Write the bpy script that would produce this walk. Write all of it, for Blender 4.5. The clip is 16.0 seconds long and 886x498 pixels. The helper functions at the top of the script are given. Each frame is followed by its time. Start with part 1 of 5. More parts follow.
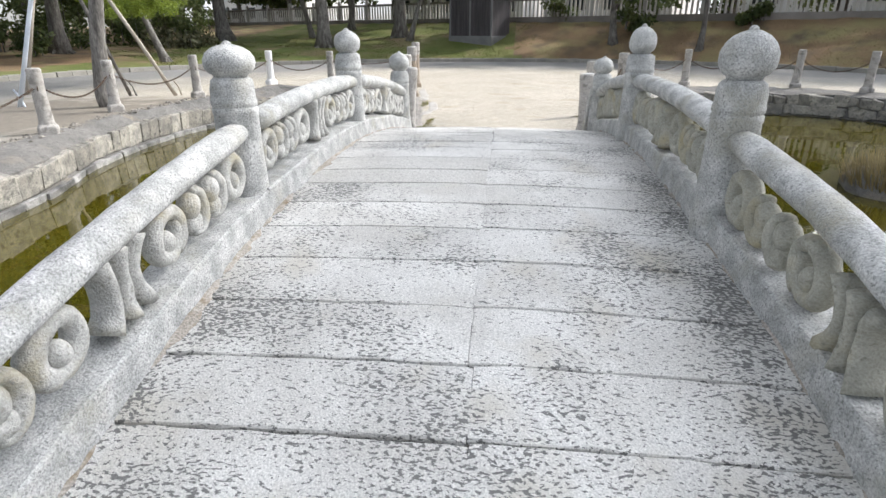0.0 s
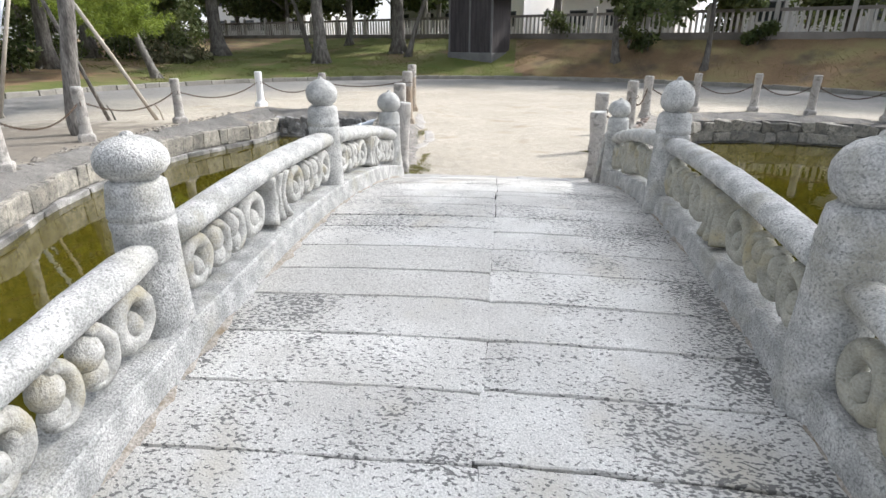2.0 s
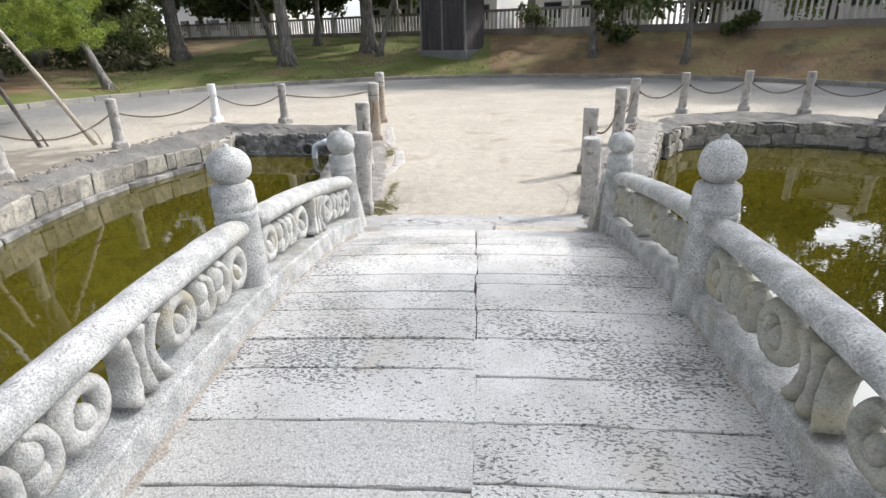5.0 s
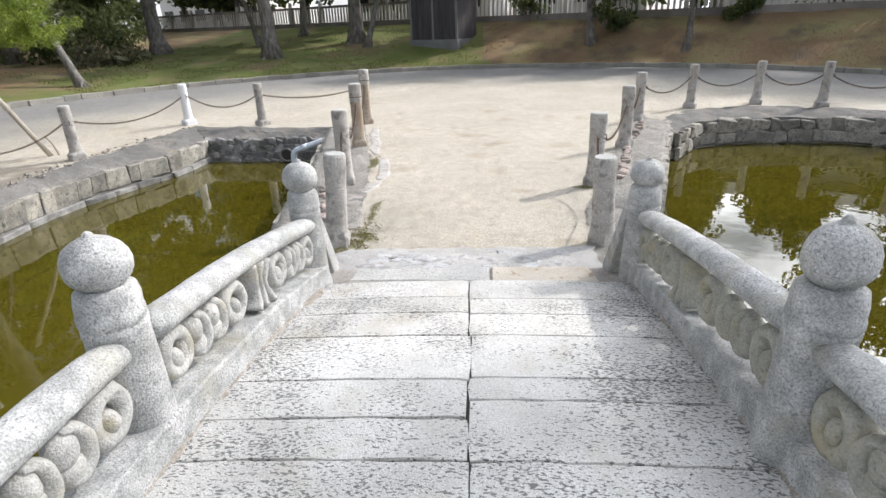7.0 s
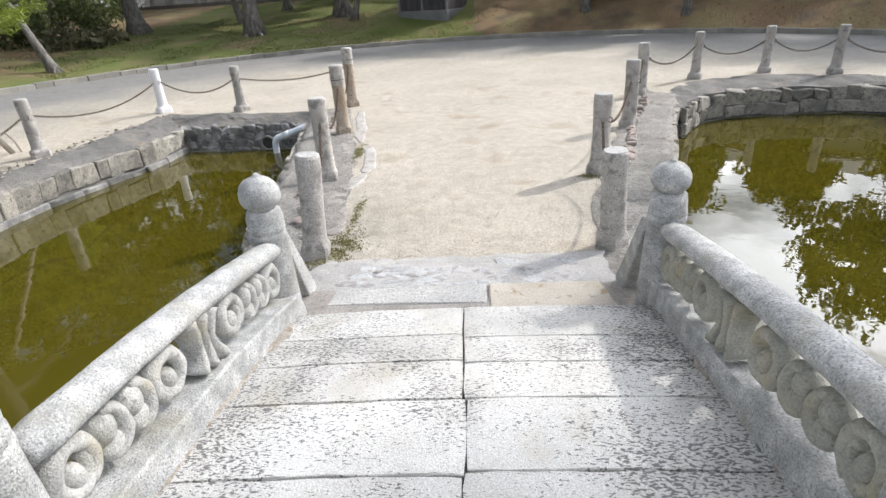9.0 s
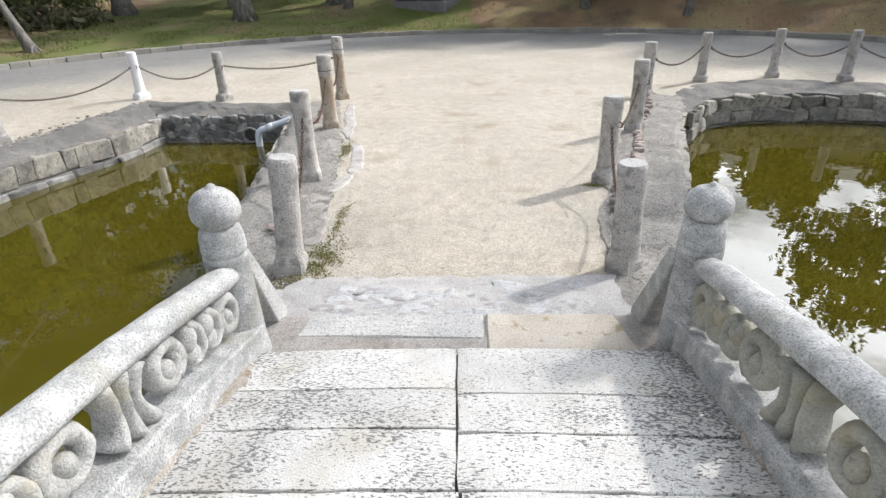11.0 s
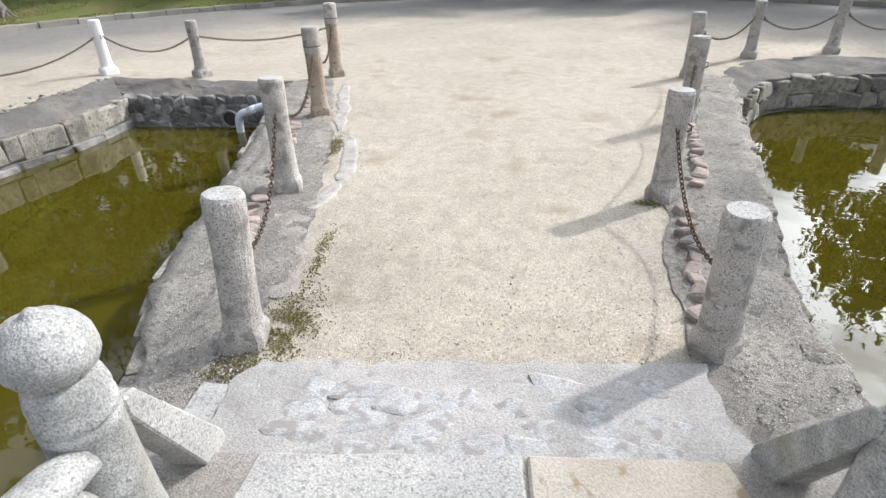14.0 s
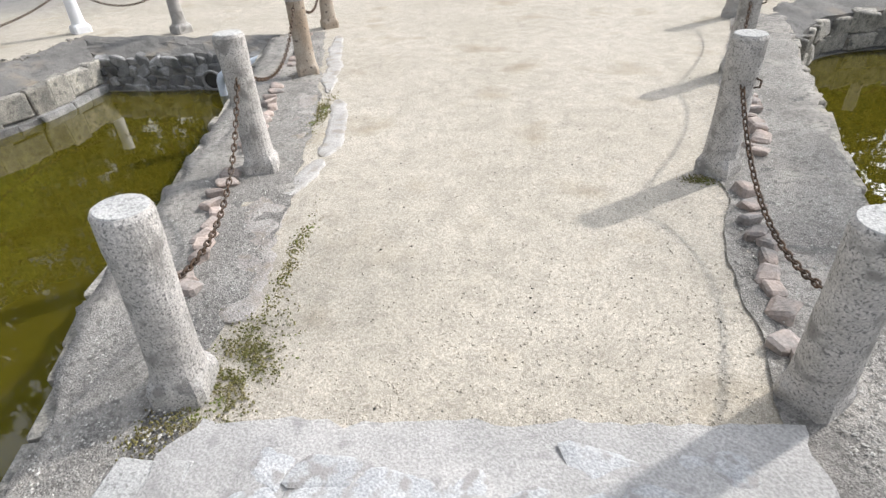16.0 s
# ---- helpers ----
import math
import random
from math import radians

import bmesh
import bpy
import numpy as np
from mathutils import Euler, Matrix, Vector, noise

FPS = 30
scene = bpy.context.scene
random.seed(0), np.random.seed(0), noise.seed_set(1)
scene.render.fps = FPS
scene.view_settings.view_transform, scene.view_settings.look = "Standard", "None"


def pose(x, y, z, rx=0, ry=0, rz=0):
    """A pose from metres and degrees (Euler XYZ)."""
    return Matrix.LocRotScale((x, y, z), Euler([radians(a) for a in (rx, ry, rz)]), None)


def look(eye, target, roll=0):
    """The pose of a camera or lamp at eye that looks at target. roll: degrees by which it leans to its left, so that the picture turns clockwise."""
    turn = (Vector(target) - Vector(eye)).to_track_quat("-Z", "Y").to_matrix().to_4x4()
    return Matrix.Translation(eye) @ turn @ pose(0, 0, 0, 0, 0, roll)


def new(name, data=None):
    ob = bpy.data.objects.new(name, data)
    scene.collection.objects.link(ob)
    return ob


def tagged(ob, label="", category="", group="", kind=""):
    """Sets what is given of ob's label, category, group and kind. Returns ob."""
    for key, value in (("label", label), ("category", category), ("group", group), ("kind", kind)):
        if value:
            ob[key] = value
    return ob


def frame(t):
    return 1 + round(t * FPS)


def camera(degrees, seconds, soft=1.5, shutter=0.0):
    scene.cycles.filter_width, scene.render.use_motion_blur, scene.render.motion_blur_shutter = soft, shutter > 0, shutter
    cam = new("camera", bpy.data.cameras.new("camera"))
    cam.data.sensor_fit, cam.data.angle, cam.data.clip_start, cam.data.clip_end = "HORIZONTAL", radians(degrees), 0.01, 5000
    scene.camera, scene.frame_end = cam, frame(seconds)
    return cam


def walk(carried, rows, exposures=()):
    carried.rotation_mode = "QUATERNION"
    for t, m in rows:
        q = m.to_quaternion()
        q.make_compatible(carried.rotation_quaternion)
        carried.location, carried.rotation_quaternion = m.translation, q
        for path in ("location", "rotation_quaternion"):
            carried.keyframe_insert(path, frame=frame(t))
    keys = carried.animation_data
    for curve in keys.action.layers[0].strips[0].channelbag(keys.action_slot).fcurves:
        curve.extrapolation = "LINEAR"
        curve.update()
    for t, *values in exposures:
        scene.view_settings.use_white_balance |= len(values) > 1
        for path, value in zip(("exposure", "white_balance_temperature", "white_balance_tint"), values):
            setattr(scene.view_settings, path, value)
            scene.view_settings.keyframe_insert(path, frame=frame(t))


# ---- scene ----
cam = camera(78.5, 16.0)
PATH = [
    (0, (0.121, -0.689, 1.405), (-0.085, 1.156, 0.662), -0.1),
    (0.5, (0.076, -0.45, 1.441), (-0.132, 1.412, 0.74), 0.0),
    (1, (0.043, -0.21, 1.52), (-0.158, 1.651, 0.815), 0.1),
    (1.5, (0.04, 0.028, 1.571), (-0.155, 1.892, 0.873), 0.2),
    (2, (0.061, 0.244, 1.659), (-0.141, 2.103, 0.95), 0.3),
    (2.5, (0.053, 0.459, 1.702), (-0.149, 2.318, 0.992), 0.0),
    (3, (0.014, 0.641, 1.761), (-0.169, 2.495, 1.035), -0.5),
    (3.5, (-0.009, 0.843, 1.788), (-0.16, 2.698, 1.056), -0.8),
    (4, (0.029, 1.027, 1.827), (-0.114, 2.883, 1.096), -1.0),
    (6.5, (0.06, 2.241, 2.023), (-0.068, 4.089, 1.268), -1.8),
    (7, (0.066, 2.488, 2.047), (-0.056, 4.328, 1.273), -2.1),
    (7.5, (0.032, 2.679, 2.085), (-0.075, 4.509, 1.285), -2.7),
    (8, (0.025, 2.874, 2.083), (-0.078, 4.691, 1.253), -3.2),
    (8.5, (0.067, 3.022, 2.09), (-0.036, 4.828, 1.237), -3.6),
    (9, (0.094, 3.147, 2.103), (-0.021, 4.947, 1.239), -3.8),
    (11.5, (0.023, 3.954, 2.039), (-0.052, 5.736, 1.135), -1.5),
    (12, (-0.04, 4.237, 2.041), (-0.129, 6.003, 1.107), -1.9),
    (12.5, (-0.049, 4.446, 2.037), (-0.14, 6.198, 1.077), -2.7),
    (13, (-0.045, 4.648, 2.022), (-0.14, 6.396, 1.056), -2.1),
    (13.5, (-0.04, 4.855, 2.004), (-0.141, 6.598, 1.028), -1.5),
    (14, (-0.05, 5.095, 1.985), (-0.145, 6.832, 0.997), -1.5),
    (14.5, (-0.036, 5.314, 1.954), (-0.129, 7.044, 0.954), -2.0),
    (15, (-0.014, 5.546, 1.901), (-0.122, 7.267, 0.887), -2.0),
    (15.5, (-0.005, 5.744, 1.854), (-0.145, 7.438, 0.8), -2.4),
    (16, (-0.006, 5.938, 1.812), (-0.158, 7.581, 0.681), -3.8),
]
walk(cam, [(t, look(eye, target, roll)) for t, eye, target, roll in PATH],
     exposures=[(0, 0.24, 6370, 10), (4, 0.17, 6370, 11), (9, 0.11, 6370, 11), (12, 0.09, 6350, 10.5), (16, 0.06, 6340, 10.5)])

# ---------------------------------------------------------------- world and sun
SUN_DIR = Vector((0.80, 0.52, 0.78)).normalized()
world = bpy.data.worlds.new("world")
scene.world = world
world.use_nodes = True
wn, wl = world.node_tree.nodes, world.node_tree.links
bg = wn["Background"]
sky = wn.new("ShaderNodeTexSky")
sky.sky_type = "NISHITA"
sky.sun_disc = False
sky.sun_elevation = math.asin(SUN_DIR.z)
sky.sun_rotation = math.atan2(SUN_DIR.x, SUN_DIR.y)
sky.air_density, sky.dust_density = 1.0, 1.5
coord = wn.new("ShaderNodeTexCoord")
cmap = wn.new("ShaderNodeMapping")
cmap.inputs["Scale"].default_value = (1.0, 1.0, 2.2)
cloud = wn.new("ShaderNodeTexNoise")
cloud.inputs["Scale"].default_value, cloud.inputs["Detail"].default_value = 3.4, 7.0
cramp = wn.new("ShaderNodeValToRGB")
cramp.color_ramp.elements[0].position, cramp.color_ramp.elements[1].position = 0.405, 0.585
cmix = wn.new("ShaderNodeMixRGB")
# clouds grow brighter towards the sun
toward = wn.new("ShaderNodeVectorMath")
toward.operation = "DOT_PRODUCT"
toward.inputs[1].default_value = SUN_DIR
glare = wn.new("ShaderNodeMapRange")
glare.inputs[1].default_value, glare.inputs[2].default_value = 0.55, 1.0
power = wn.new("ShaderNodeMath")
power.operation = "POWER"
power.inputs[1].default_value = 1.6
bright = wn.new("ShaderNodeMath")
bright.operation = "MULTIPLY_ADD"
bright.inputs[1].default_value, bright.inputs[2].default_value = 68.0, 9.5
tint = wn.new("ShaderNodeVectorMath")
tint.operation = "SCALE"
tint.inputs[0].default_value = (1.0, 1.02, 1.06)
wl.new(coord.outputs["Generated"], toward.inputs[0])
wl.new(toward.outputs["Value"], glare.inputs[0])
wl.new(glare.outputs[0], power.inputs[0])
wl.new(power.outputs[0], bright.inputs[0])
wl.new(bright.outputs[0], tint.inputs["Scale"])
wl.new(tint.outputs[0], cmix.inputs[2])
wl.new(coord.outputs["Generated"], cmap.inputs["Vector"])
wl.new(cmap.outputs["Vector"], cloud.inputs["Vector"])
wl.new(cloud.outputs["Fac"], cramp.inputs["Fac"])
wl.new(cramp.outputs["Color"], cmix.inputs[0])
wl.new(sky.outputs["Color"], cmix.inputs[1])
wl.new(cmix.outputs["Color"], bg.inputs["Color"])
bg.inputs["Strength"].default_value = 0.104
sun = new("sun", bpy.data.lights.new("sun", "SUN"))
sun.data.energy, sun.data.angle, sun.data.color = 3.5, radians(2.4), (1.0, 0.96, 0.90)
sun.matrix_world = Matrix.Translation((10, 8, 20)) @ SUN_DIR.to_track_quat("Z", "Y").to_matrix().to_4x4()


# ---------------------------------------------------------------- materials
def material(name, base, second, scale=3.0, rough=0.85, grain=60.0, grain_amount=0.35, bump=0.25,
             spots=None, spot_scale=25.0, spot_edge=(0.60, 0.68), stain=None, stain_scale=1.1, stain_edge=(0.5, 0.7), metal=0.0, stretch=(1, 1, 1), island=0.0, obj_random=0.0, spec=0.35):
    m = bpy.data.materials.new(name)
    m.use_nodes = True
    n, l = m.node_tree.nodes, m.node_tree.links
    b = n["Principled BSDF"]
    b.inputs["Roughness"].default_value, b.inputs["Metallic"].default_value = rough, metal
    b.inputs["Specular IOR Level"].default_value = spec
    geo = n.new("ShaderNodeNewGeometry")
    mp = n.new("ShaderNodeMapping")
    mp.inputs["Scale"].default_value = stretch
    if stretch == (1, 1, 1):
        mp.inputs["Rotation"].default_value = (0.6, 0.45, 0.8)
    l.new(geo.outputs["Position"], mp.inputs["Vector"])

    def tex(sc, detail=4.0, vec=mp):
        t = n.new("ShaderNodeTexNoise")
        t.inputs["Scale"].default_value, t.inputs["Detail"].default_value = sc, detail
        l.new(vec.outputs["Vector"], t.inputs["Vector"])
        return t

    def mix(fac, c1, c2, mode="MIX"):
        x = n.new("ShaderNodeMixRGB")
        x.blend_type = mode
        for v, k in ((fac, 0), (c1, 1), (c2, 2)):
            if isinstance(v, bpy.types.NodeSocket):
                l.new(v, x.inputs[k])
            else:
                x.inputs[k].default_value = v if k == 0 else (*v, 1)
        return x.outputs[0]

    def ramp(sock, lo, hi):
        r = n.new("ShaderNodeMapRange")
        r.inputs[1].default_value, r.inputs[2].default_value = lo, hi
        l.new(sock, r.inputs[0])
        return r.outputs[0]

    big = tex(scale)
    fine = tex(grain, 3.0)
    col = mix(ramp(big.outputs["Fac"], 0.35, 0.65), base, second)
    g = ramp(fine.outputs["Fac"], 0.32, 0.68)
    dark = n.new("ShaderNodeMath")
    dark.operation = "MULTIPLY_ADD"
    dark.inputs[1].default_value, dark.inputs[2].default_value = grain_amount, 1 - grain_amount * 0.55
    l.new(g, dark.inputs[0])
    comb = n.new("ShaderNodeCombineColor")
    for k in range(3):
        l.new(dark.outputs[0], comb.inputs[k])
    col = mix(1.0, col, comb.outputs[0], "MULTIPLY")
    if stain:
        st = tex(stain_scale, 6.0)
        col = mix(ramp(st.outputs["Fac"], *stain_edge), col, stain)
    if spots:
        sp = tex(spot_scale, 5.0)
        col = mix(ramp(sp.outputs["Fac"], *spot_edge), col, spots)
    if obj_random or island:
        src = n.new("ShaderNodeObjectInfo").outputs["Random"] if obj_random else geo.outputs["Random Per Island"]
        amount = obj_random or island
        sh = n.new("ShaderNodeMath")
        sh.operation = "MULTIPLY_ADD"
        sh.inputs[1].default_value, sh.inputs[2].default_value = amount, 1 - amount * 0.6
        l.new(src, sh.inputs[0])
        cc = n.new("ShaderNodeCombineColor")
        for k in range(3):
            l.new(sh.outputs[0], cc.inputs[k])
        col = mix(1.0, col, cc.outputs[0], "MULTIPLY")
    l.new(col, b.inputs["Base Color"])
    if bump:
        bp = n.new("ShaderNodeBump")
        bp.inputs["Strength"].default_value, bp.inputs["Distance"].default_value = bump, 0.02
        add = n.new("ShaderNodeMath")
        add.operation = "MULTIPLY_ADD"
        add.inputs[1].default_value = 0.6
        l.new(fine.outputs["Fac"], add.inputs[0])
        l.new(big.outputs["Fac"], add.inputs[2])
        l.new(add.outputs[0], bp.inputs["Height"])
        l.new(bp.outputs["Normal"], b.inputs["Normal"])
    return m


def slab_material():
    """Pale granite paving, worn in the middle, with short dark chisel pits that gather towards the sides."""
    m = material("worn_granite_paving", (0.53, 0.515, 0.482), (0.665, 0.652, 0.62), 2.2, 0.8, 150, 0.45, 0.4, stain=(0.52, 0.49, 0.425), stain_scale=2.6, stain_edge=(0.56, 0.75), obj_random=0.14)
    n, l = m.node_tree.nodes, m.node_tree.links
    b = n["Principled BSDF"]
    col = b.inputs["Base Color"].links[0].from_socket
    geo = n.new("ShaderNodeNewGeometry")
    warp = n.new("ShaderNodeTexNoise")
    warp.inputs["Scale"].default_value = 7.0
    l.new(geo.outputs["Position"], warp.inputs["Vector"])
    mp = n.new("ShaderNodeMapping")
    mp.inputs["Rotation"].default_value = (0, 0, 0.5)
    mp.inputs["Scale"].default_value = (50, 104, 64)
    off = n.new("ShaderNodeVectorMath")
    off.operation = "MULTIPLY_ADD"
    off.inputs[1].default_value = (0.05, 0.05, 0.0)
    l.new(warp.outputs["Color"], off.inputs[0])
    l.new(geo.outputs["Position"], off.inputs[2])
    l.new(off.outputs[0], mp.inputs["Vector"])
    pits = n.new("ShaderNodeTexNoise")
    pits.inputs["Scale"].default_value, pits.inputs["Detail"].default_value = 1.0, 6.0
    l.new(mp.outputs["Vector"], pits.inputs["Vector"])
    patch = n.new("ShaderNodeTexNoise")
    patch.inputs["Scale"].default_value, patch.inputs["Detail"].default_value = 2.3, 3.0
    l.new(geo.outputs["Position"], patch.inputs["Vector"])
    sep = n.new("ShaderNodeSeparateXYZ")
    l.new(geo.outputs["Position"], sep.inputs[0])
    ab = n.new("ShaderNodeMath")
    ab.operation = "ABSOLUTE"
    l.new(sep.outputs[0], ab.inputs[0])
    side = n.new("ShaderNodeMapRange")
    side.inputs[1].default_value, side.inputs[2].default_value = 0.55, 1.15
    side.inputs[3].default_value, side.inputs[4].default_value = 0.0, 0.085
    l.new(ab.outputs[0], side.inputs[0])
    thr = n.new("ShaderNodeMapRange")
    thr.inputs[1].default_value, thr.inputs[2].default_value = 0.35, 0.65
    thr.inputs[3].default_value, thr.inputs[4].default_value = -0.085, 0.06
    l.new(patch.outputs["Fac"], thr.inputs[0])
    s1 = n.new("ShaderNodeMath")
    l.new(pits.outputs["Fac"], s1.inputs[0])
    l.new(thr.outputs[0], s1.inputs[1])
    s2 = n.new("ShaderNodeMath")
    l.new(s1.outputs[0], s2.inputs[0])
    l.new(side.outputs[0], s2.inputs[1])
    fac = n.new("ShaderNodeMapRange")
    fac.inputs[1].default_value, fac.inputs[2].default_value = 0.568, 0.615
    fac.inputs[4].default_value = 0.92
    l.new(s2.outputs[0], fac.inputs[0])
    mx = n.new("ShaderNodeMixRGB")
    mx.inputs[2].default_value = (0.15, 0.147, 0.14, 1)
    l.new(fac.outputs[0], mx.inputs[0])
    l.new(col, mx.inputs[1])
    l.new(mx.outputs[0], b.inputs["Base Color"])
    bump = [x for x in n if x.type == "BUMP"][0]
    b2 = n.new("ShaderNodeBump")
    b2.invert = True
    b2.inputs["Strength"].default_value, b2.inputs["Distance"].default_value = 0.6, 0.008
    l.new(fac.outputs[0], b2.inputs["Height"])
    l.new(bump.outputs["Normal"], b2.inputs["Normal"])
    l.new(b2.outputs["Normal"], b.inputs["Normal"])
    return m


def ground_material():
    """Beige trodden sand near the causeway, turning to a greyer gravel road towards the kerb."""
    m = material("trodden_sand", (0.425, 0.385, 0.318), (0.495, 0.45, 0.378), 0.8, 0.95, 190, 0.85, 0.25, spots=(0.30, 0.265, 0.21), spot_scale=55.0, spot_edge=(0.54, 0.74), stain=(0.31, 0.26, 0.185), stain_scale=1.6, stain_edge=(0.57, 0.80))
    n, l = m.node_tree.nodes, m.node_tree.links
    b = n["Principled BSDF"]
    col = b.inputs["Base Color"].links[0].from_socket
    geo = n.new("ShaderNodeNewGeometry")
    sub = n.new("ShaderNodeVectorMath")
    sub.operation = "DISTANCE"
    sub.inputs[1].default_value = (0, 13, 0)
    l.new(geo.outputs["Position"], sub.inputs[0])
    wob = n.new("ShaderNodeTexNoise")
    wob.inputs["Scale"].default_value = 0.35
    l.new(geo.outputs["Position"], wob.inputs["Vector"])
    ma = n.new("ShaderNodeMath")
    ma.operation = "MULTIPLY_ADD"
    ma.inputs[1].default_value = 5.0
    l.new(wob.outputs["Fac"], ma.inputs[0])
    l.new(sub.outputs["Value"], ma.inputs[2])
    r = n.new("ShaderNodeMapRange")
    r.inputs[1].default_value, r.inputs[2].default_value = 10.5, 15.0
    l.new(ma.outputs[0], r.inputs[0])
    gt = n.new("ShaderNodeTexNoise")
    gt.inputs["Scale"].default_value, gt.inputs["Detail"].default_value = 1.2, 6.0
    l.new(geo.outputs["Position"], gt.inputs["Vector"])
    gm = n.new("ShaderNodeMixRGB")
    gm.inputs[1].default_value, gm.inputs[2].default_value = (0.185, 0.182, 0.178, 1), (0.26, 0.25, 0.238, 1)
    l.new(gt.outputs["Fac"], gm.inputs[0])
    mx = n.new("ShaderNodeMixRGB")
    l.new(r.outputs[0], mx.inputs[0])
    l.new(col, mx.inputs[1])
    l.new(gm.outputs[0], mx.inputs[2])
    # bare earth round the near pine, its colour also darkened for the tree shade
    away = n.new("ShaderNodeVectorMath")
    away.operation = "DISTANCE"
    away.inputs[1].default_value = (-8.6, 8.6, 0)
    l.new(geo.outputs["Position"], away.inputs[0])
    clod = n.new("ShaderNodeTexNoise")
    clod.inputs["Scale"].default_value, clod.inputs["Detail"].default_value = 1.6, 7.0
    l.new(geo.outputs["Position"], clod.inputs["Vector"])
    reach = n.new("ShaderNodeMath")
    reach.operation = "MULTIPLY_ADD"
    reach.inputs[1].default_value = 5.0
    l.new(clod.outputs["Fac"], reach.inputs[0])
    l.new(away.outputs["Value"], reach.inputs[2])
    bare = n.new("ShaderNodeMapRange")
    bare.inputs[1].default_value, bare.inputs[2].default_value = 5.6, 4.6
    bare.inputs[3].default_value, bare.inputs[4].default_value = 0.0, 0.85
    l.new(reach.outputs[0], bare.inputs[0])
    soil_shade = n.new("ShaderNodeMixRGB")
    soil_shade.inputs[2].default_value = (0.19, 0.165, 0.135, 1)
    l.new(bare.outputs[0], soil_shade.inputs[0])
    l.new(mx.outputs[0], soil_shade.inputs[1])
    grit = n.new("ShaderNodeTexVoronoi")
    grit.inputs["Scale"].default_value = 85.0
    l.new(geo.outputs["Position"], grit.inputs["Vector"])
    shade = n.new("ShaderNodeMapRange")
    shade.inputs[3].default_value, shade.inputs[4].default_value = 0.84, 1.16
    cell = n.new("ShaderNodeSeparateColor")
    l.new(grit.outputs["Color"], cell.inputs[0])
    l.new(cell.outputs[0], shade.inputs[0])
    scuff = n.new("ShaderNodeTexNoise")
    scuff.inputs["Scale"].default_value, scuff.inputs["Detail"].default_value = 6.0, 8.0
    l.new(geo.outputs["Position"], scuff.inputs["Vector"])
    worn = n.new("ShaderNodeMapRange")
    worn.inputs[1].default_value, worn.inputs[2].default_value = 0.34, 0.60
    worn.inputs[3].default_value, worn.inputs[4].default_value = 0.89, 1.05
    l.new(scuff.outputs["Fac"], worn.inputs[0])
    both = n.new("ShaderNodeMath")
    both.operation = "MULTIPLY"
    l.new(shade.outputs[0], both.inputs[0])
    l.new(worn.outputs[0], both.inputs[1])
    rough_col = n.new("ShaderNodeVectorMath")
    rough_col.operation = "SCALE"
    l.new(soil_shade.outputs[0], rough_col.inputs[0])
    l.new(both.outputs[0], rough_col.inputs["Scale"])
    l.new(rough_col.outputs[0], b.inputs["Base Color"])
    return m


SLAB = slab_material()
FINE_SLAB = material("fine_beige_granite_paving", (0.50, 0.485, 0.45), (0.58, 0.565, 0.53), 2.5, 0.85, 150, 0.55, 0.5, spots=(0.33, 0.315, 0.29), spot_scale=75, spot_edge=(0.54, 0.66))
GRANITE = material("weathered_granite", (0.36, 0.36, 0.345), (0.575, 0.57, 0.55), 11.0, 0.88, 130, 0.55, 0.5, spots=(0.24, 0.24, 0.228), spot_scale=95, spot_edge=(0.55, 0.67), stain=(0.34, 0.32, 0.25), stain_scale=4.2, stain_edge=(0.54, 0.80))
SCROLL_STONE = material("lichened_scroll_granite", (0.38, 0.375, 0.35), (0.54, 0.53, 0.50), 12.0, 0.9, 120, 0.40, 0.5, spots=(0.27, 0.26, 0.23), spot_scale=60, spot_edge=(0.57, 0.70), stain=(0.36, 0.31, 0.19), stain_scale=5.0, stain_edge=(0.55, 0.78))
# right-hand scrolls: olive lichen, with that side's shade also in the colour
OLIVE_STONE = material("shaded_olive_lichened_granite", (0.34, 0.33, 0.28), (0.47, 0.455, 0.39), 8.0, 0.9, 120, 0.35, 0.4, spots=(0.25, 0.24, 0.195), spot_scale=60, spot_edge=(0.58, 0.70), stain=(0.37, 0.31, 0.17), stain_scale=4.0, stain_edge=(0.52, 0.75))
POST_STONE = material("post_granite", (0.42, 0.395, 0.36), (0.54, 0.51, 0.475), 7.0, 0.9, 120, 0.5, 0.4, spots=(0.19, 0.18, 0.17), spot_scale=95, spot_edge=(0.54, 0.64), stain=(0.26, 0.245, 0.225), stain_scale=10.0, stain_edge=(0.53, 0.66), obj_random=0.12)
RUST_STONE = material("rust_stained_granite", (0.34, 0.265, 0.195), (0.45, 0.39, 0.32), 3.0, 0.9, 120, 0.5, 0.4, spots=(0.15, 0.12, 0.10), spot_scale=22)
WHITE_POST = material("whitewashed_stone", (0.74, 0.74, 0.76), (0.80, 0.80, 0.80), 3.0, 0.8, 90, 0.15, 0.2)
PALE_STONE = material("pale_kerb_granite", (0.42, 0.415, 0.40), (0.53, 0.52, 0.495), 4.0, 0.85, 100, 0.45, 0.5, spots=(0.27, 0.265, 0.25), spot_scale=55, spot_edge=(0.54, 0.66))
TAN_STONE = material("tan_granite", (0.45, 0.40, 0.325), (0.53, 0.485, 0.415), 3.0, 0.85, 100, 0.35, 0.4, spots=(0.35, 0.27, 0.18), spot_scale=14)
MORTAR = material("grey_mortar", (0.135, 0.13, 0.122), (0.215, 0.205, 0.19), 1.6, 0.95, 95, 0.75, 0.8, spots=(0.12, 0.115, 0.11), spot_scale=14, spot_edge=(0.54, 0.72), stain=(0.24, 0.21, 0.17), stain_scale=2.4, stain_edge=(0.56, 0.72))
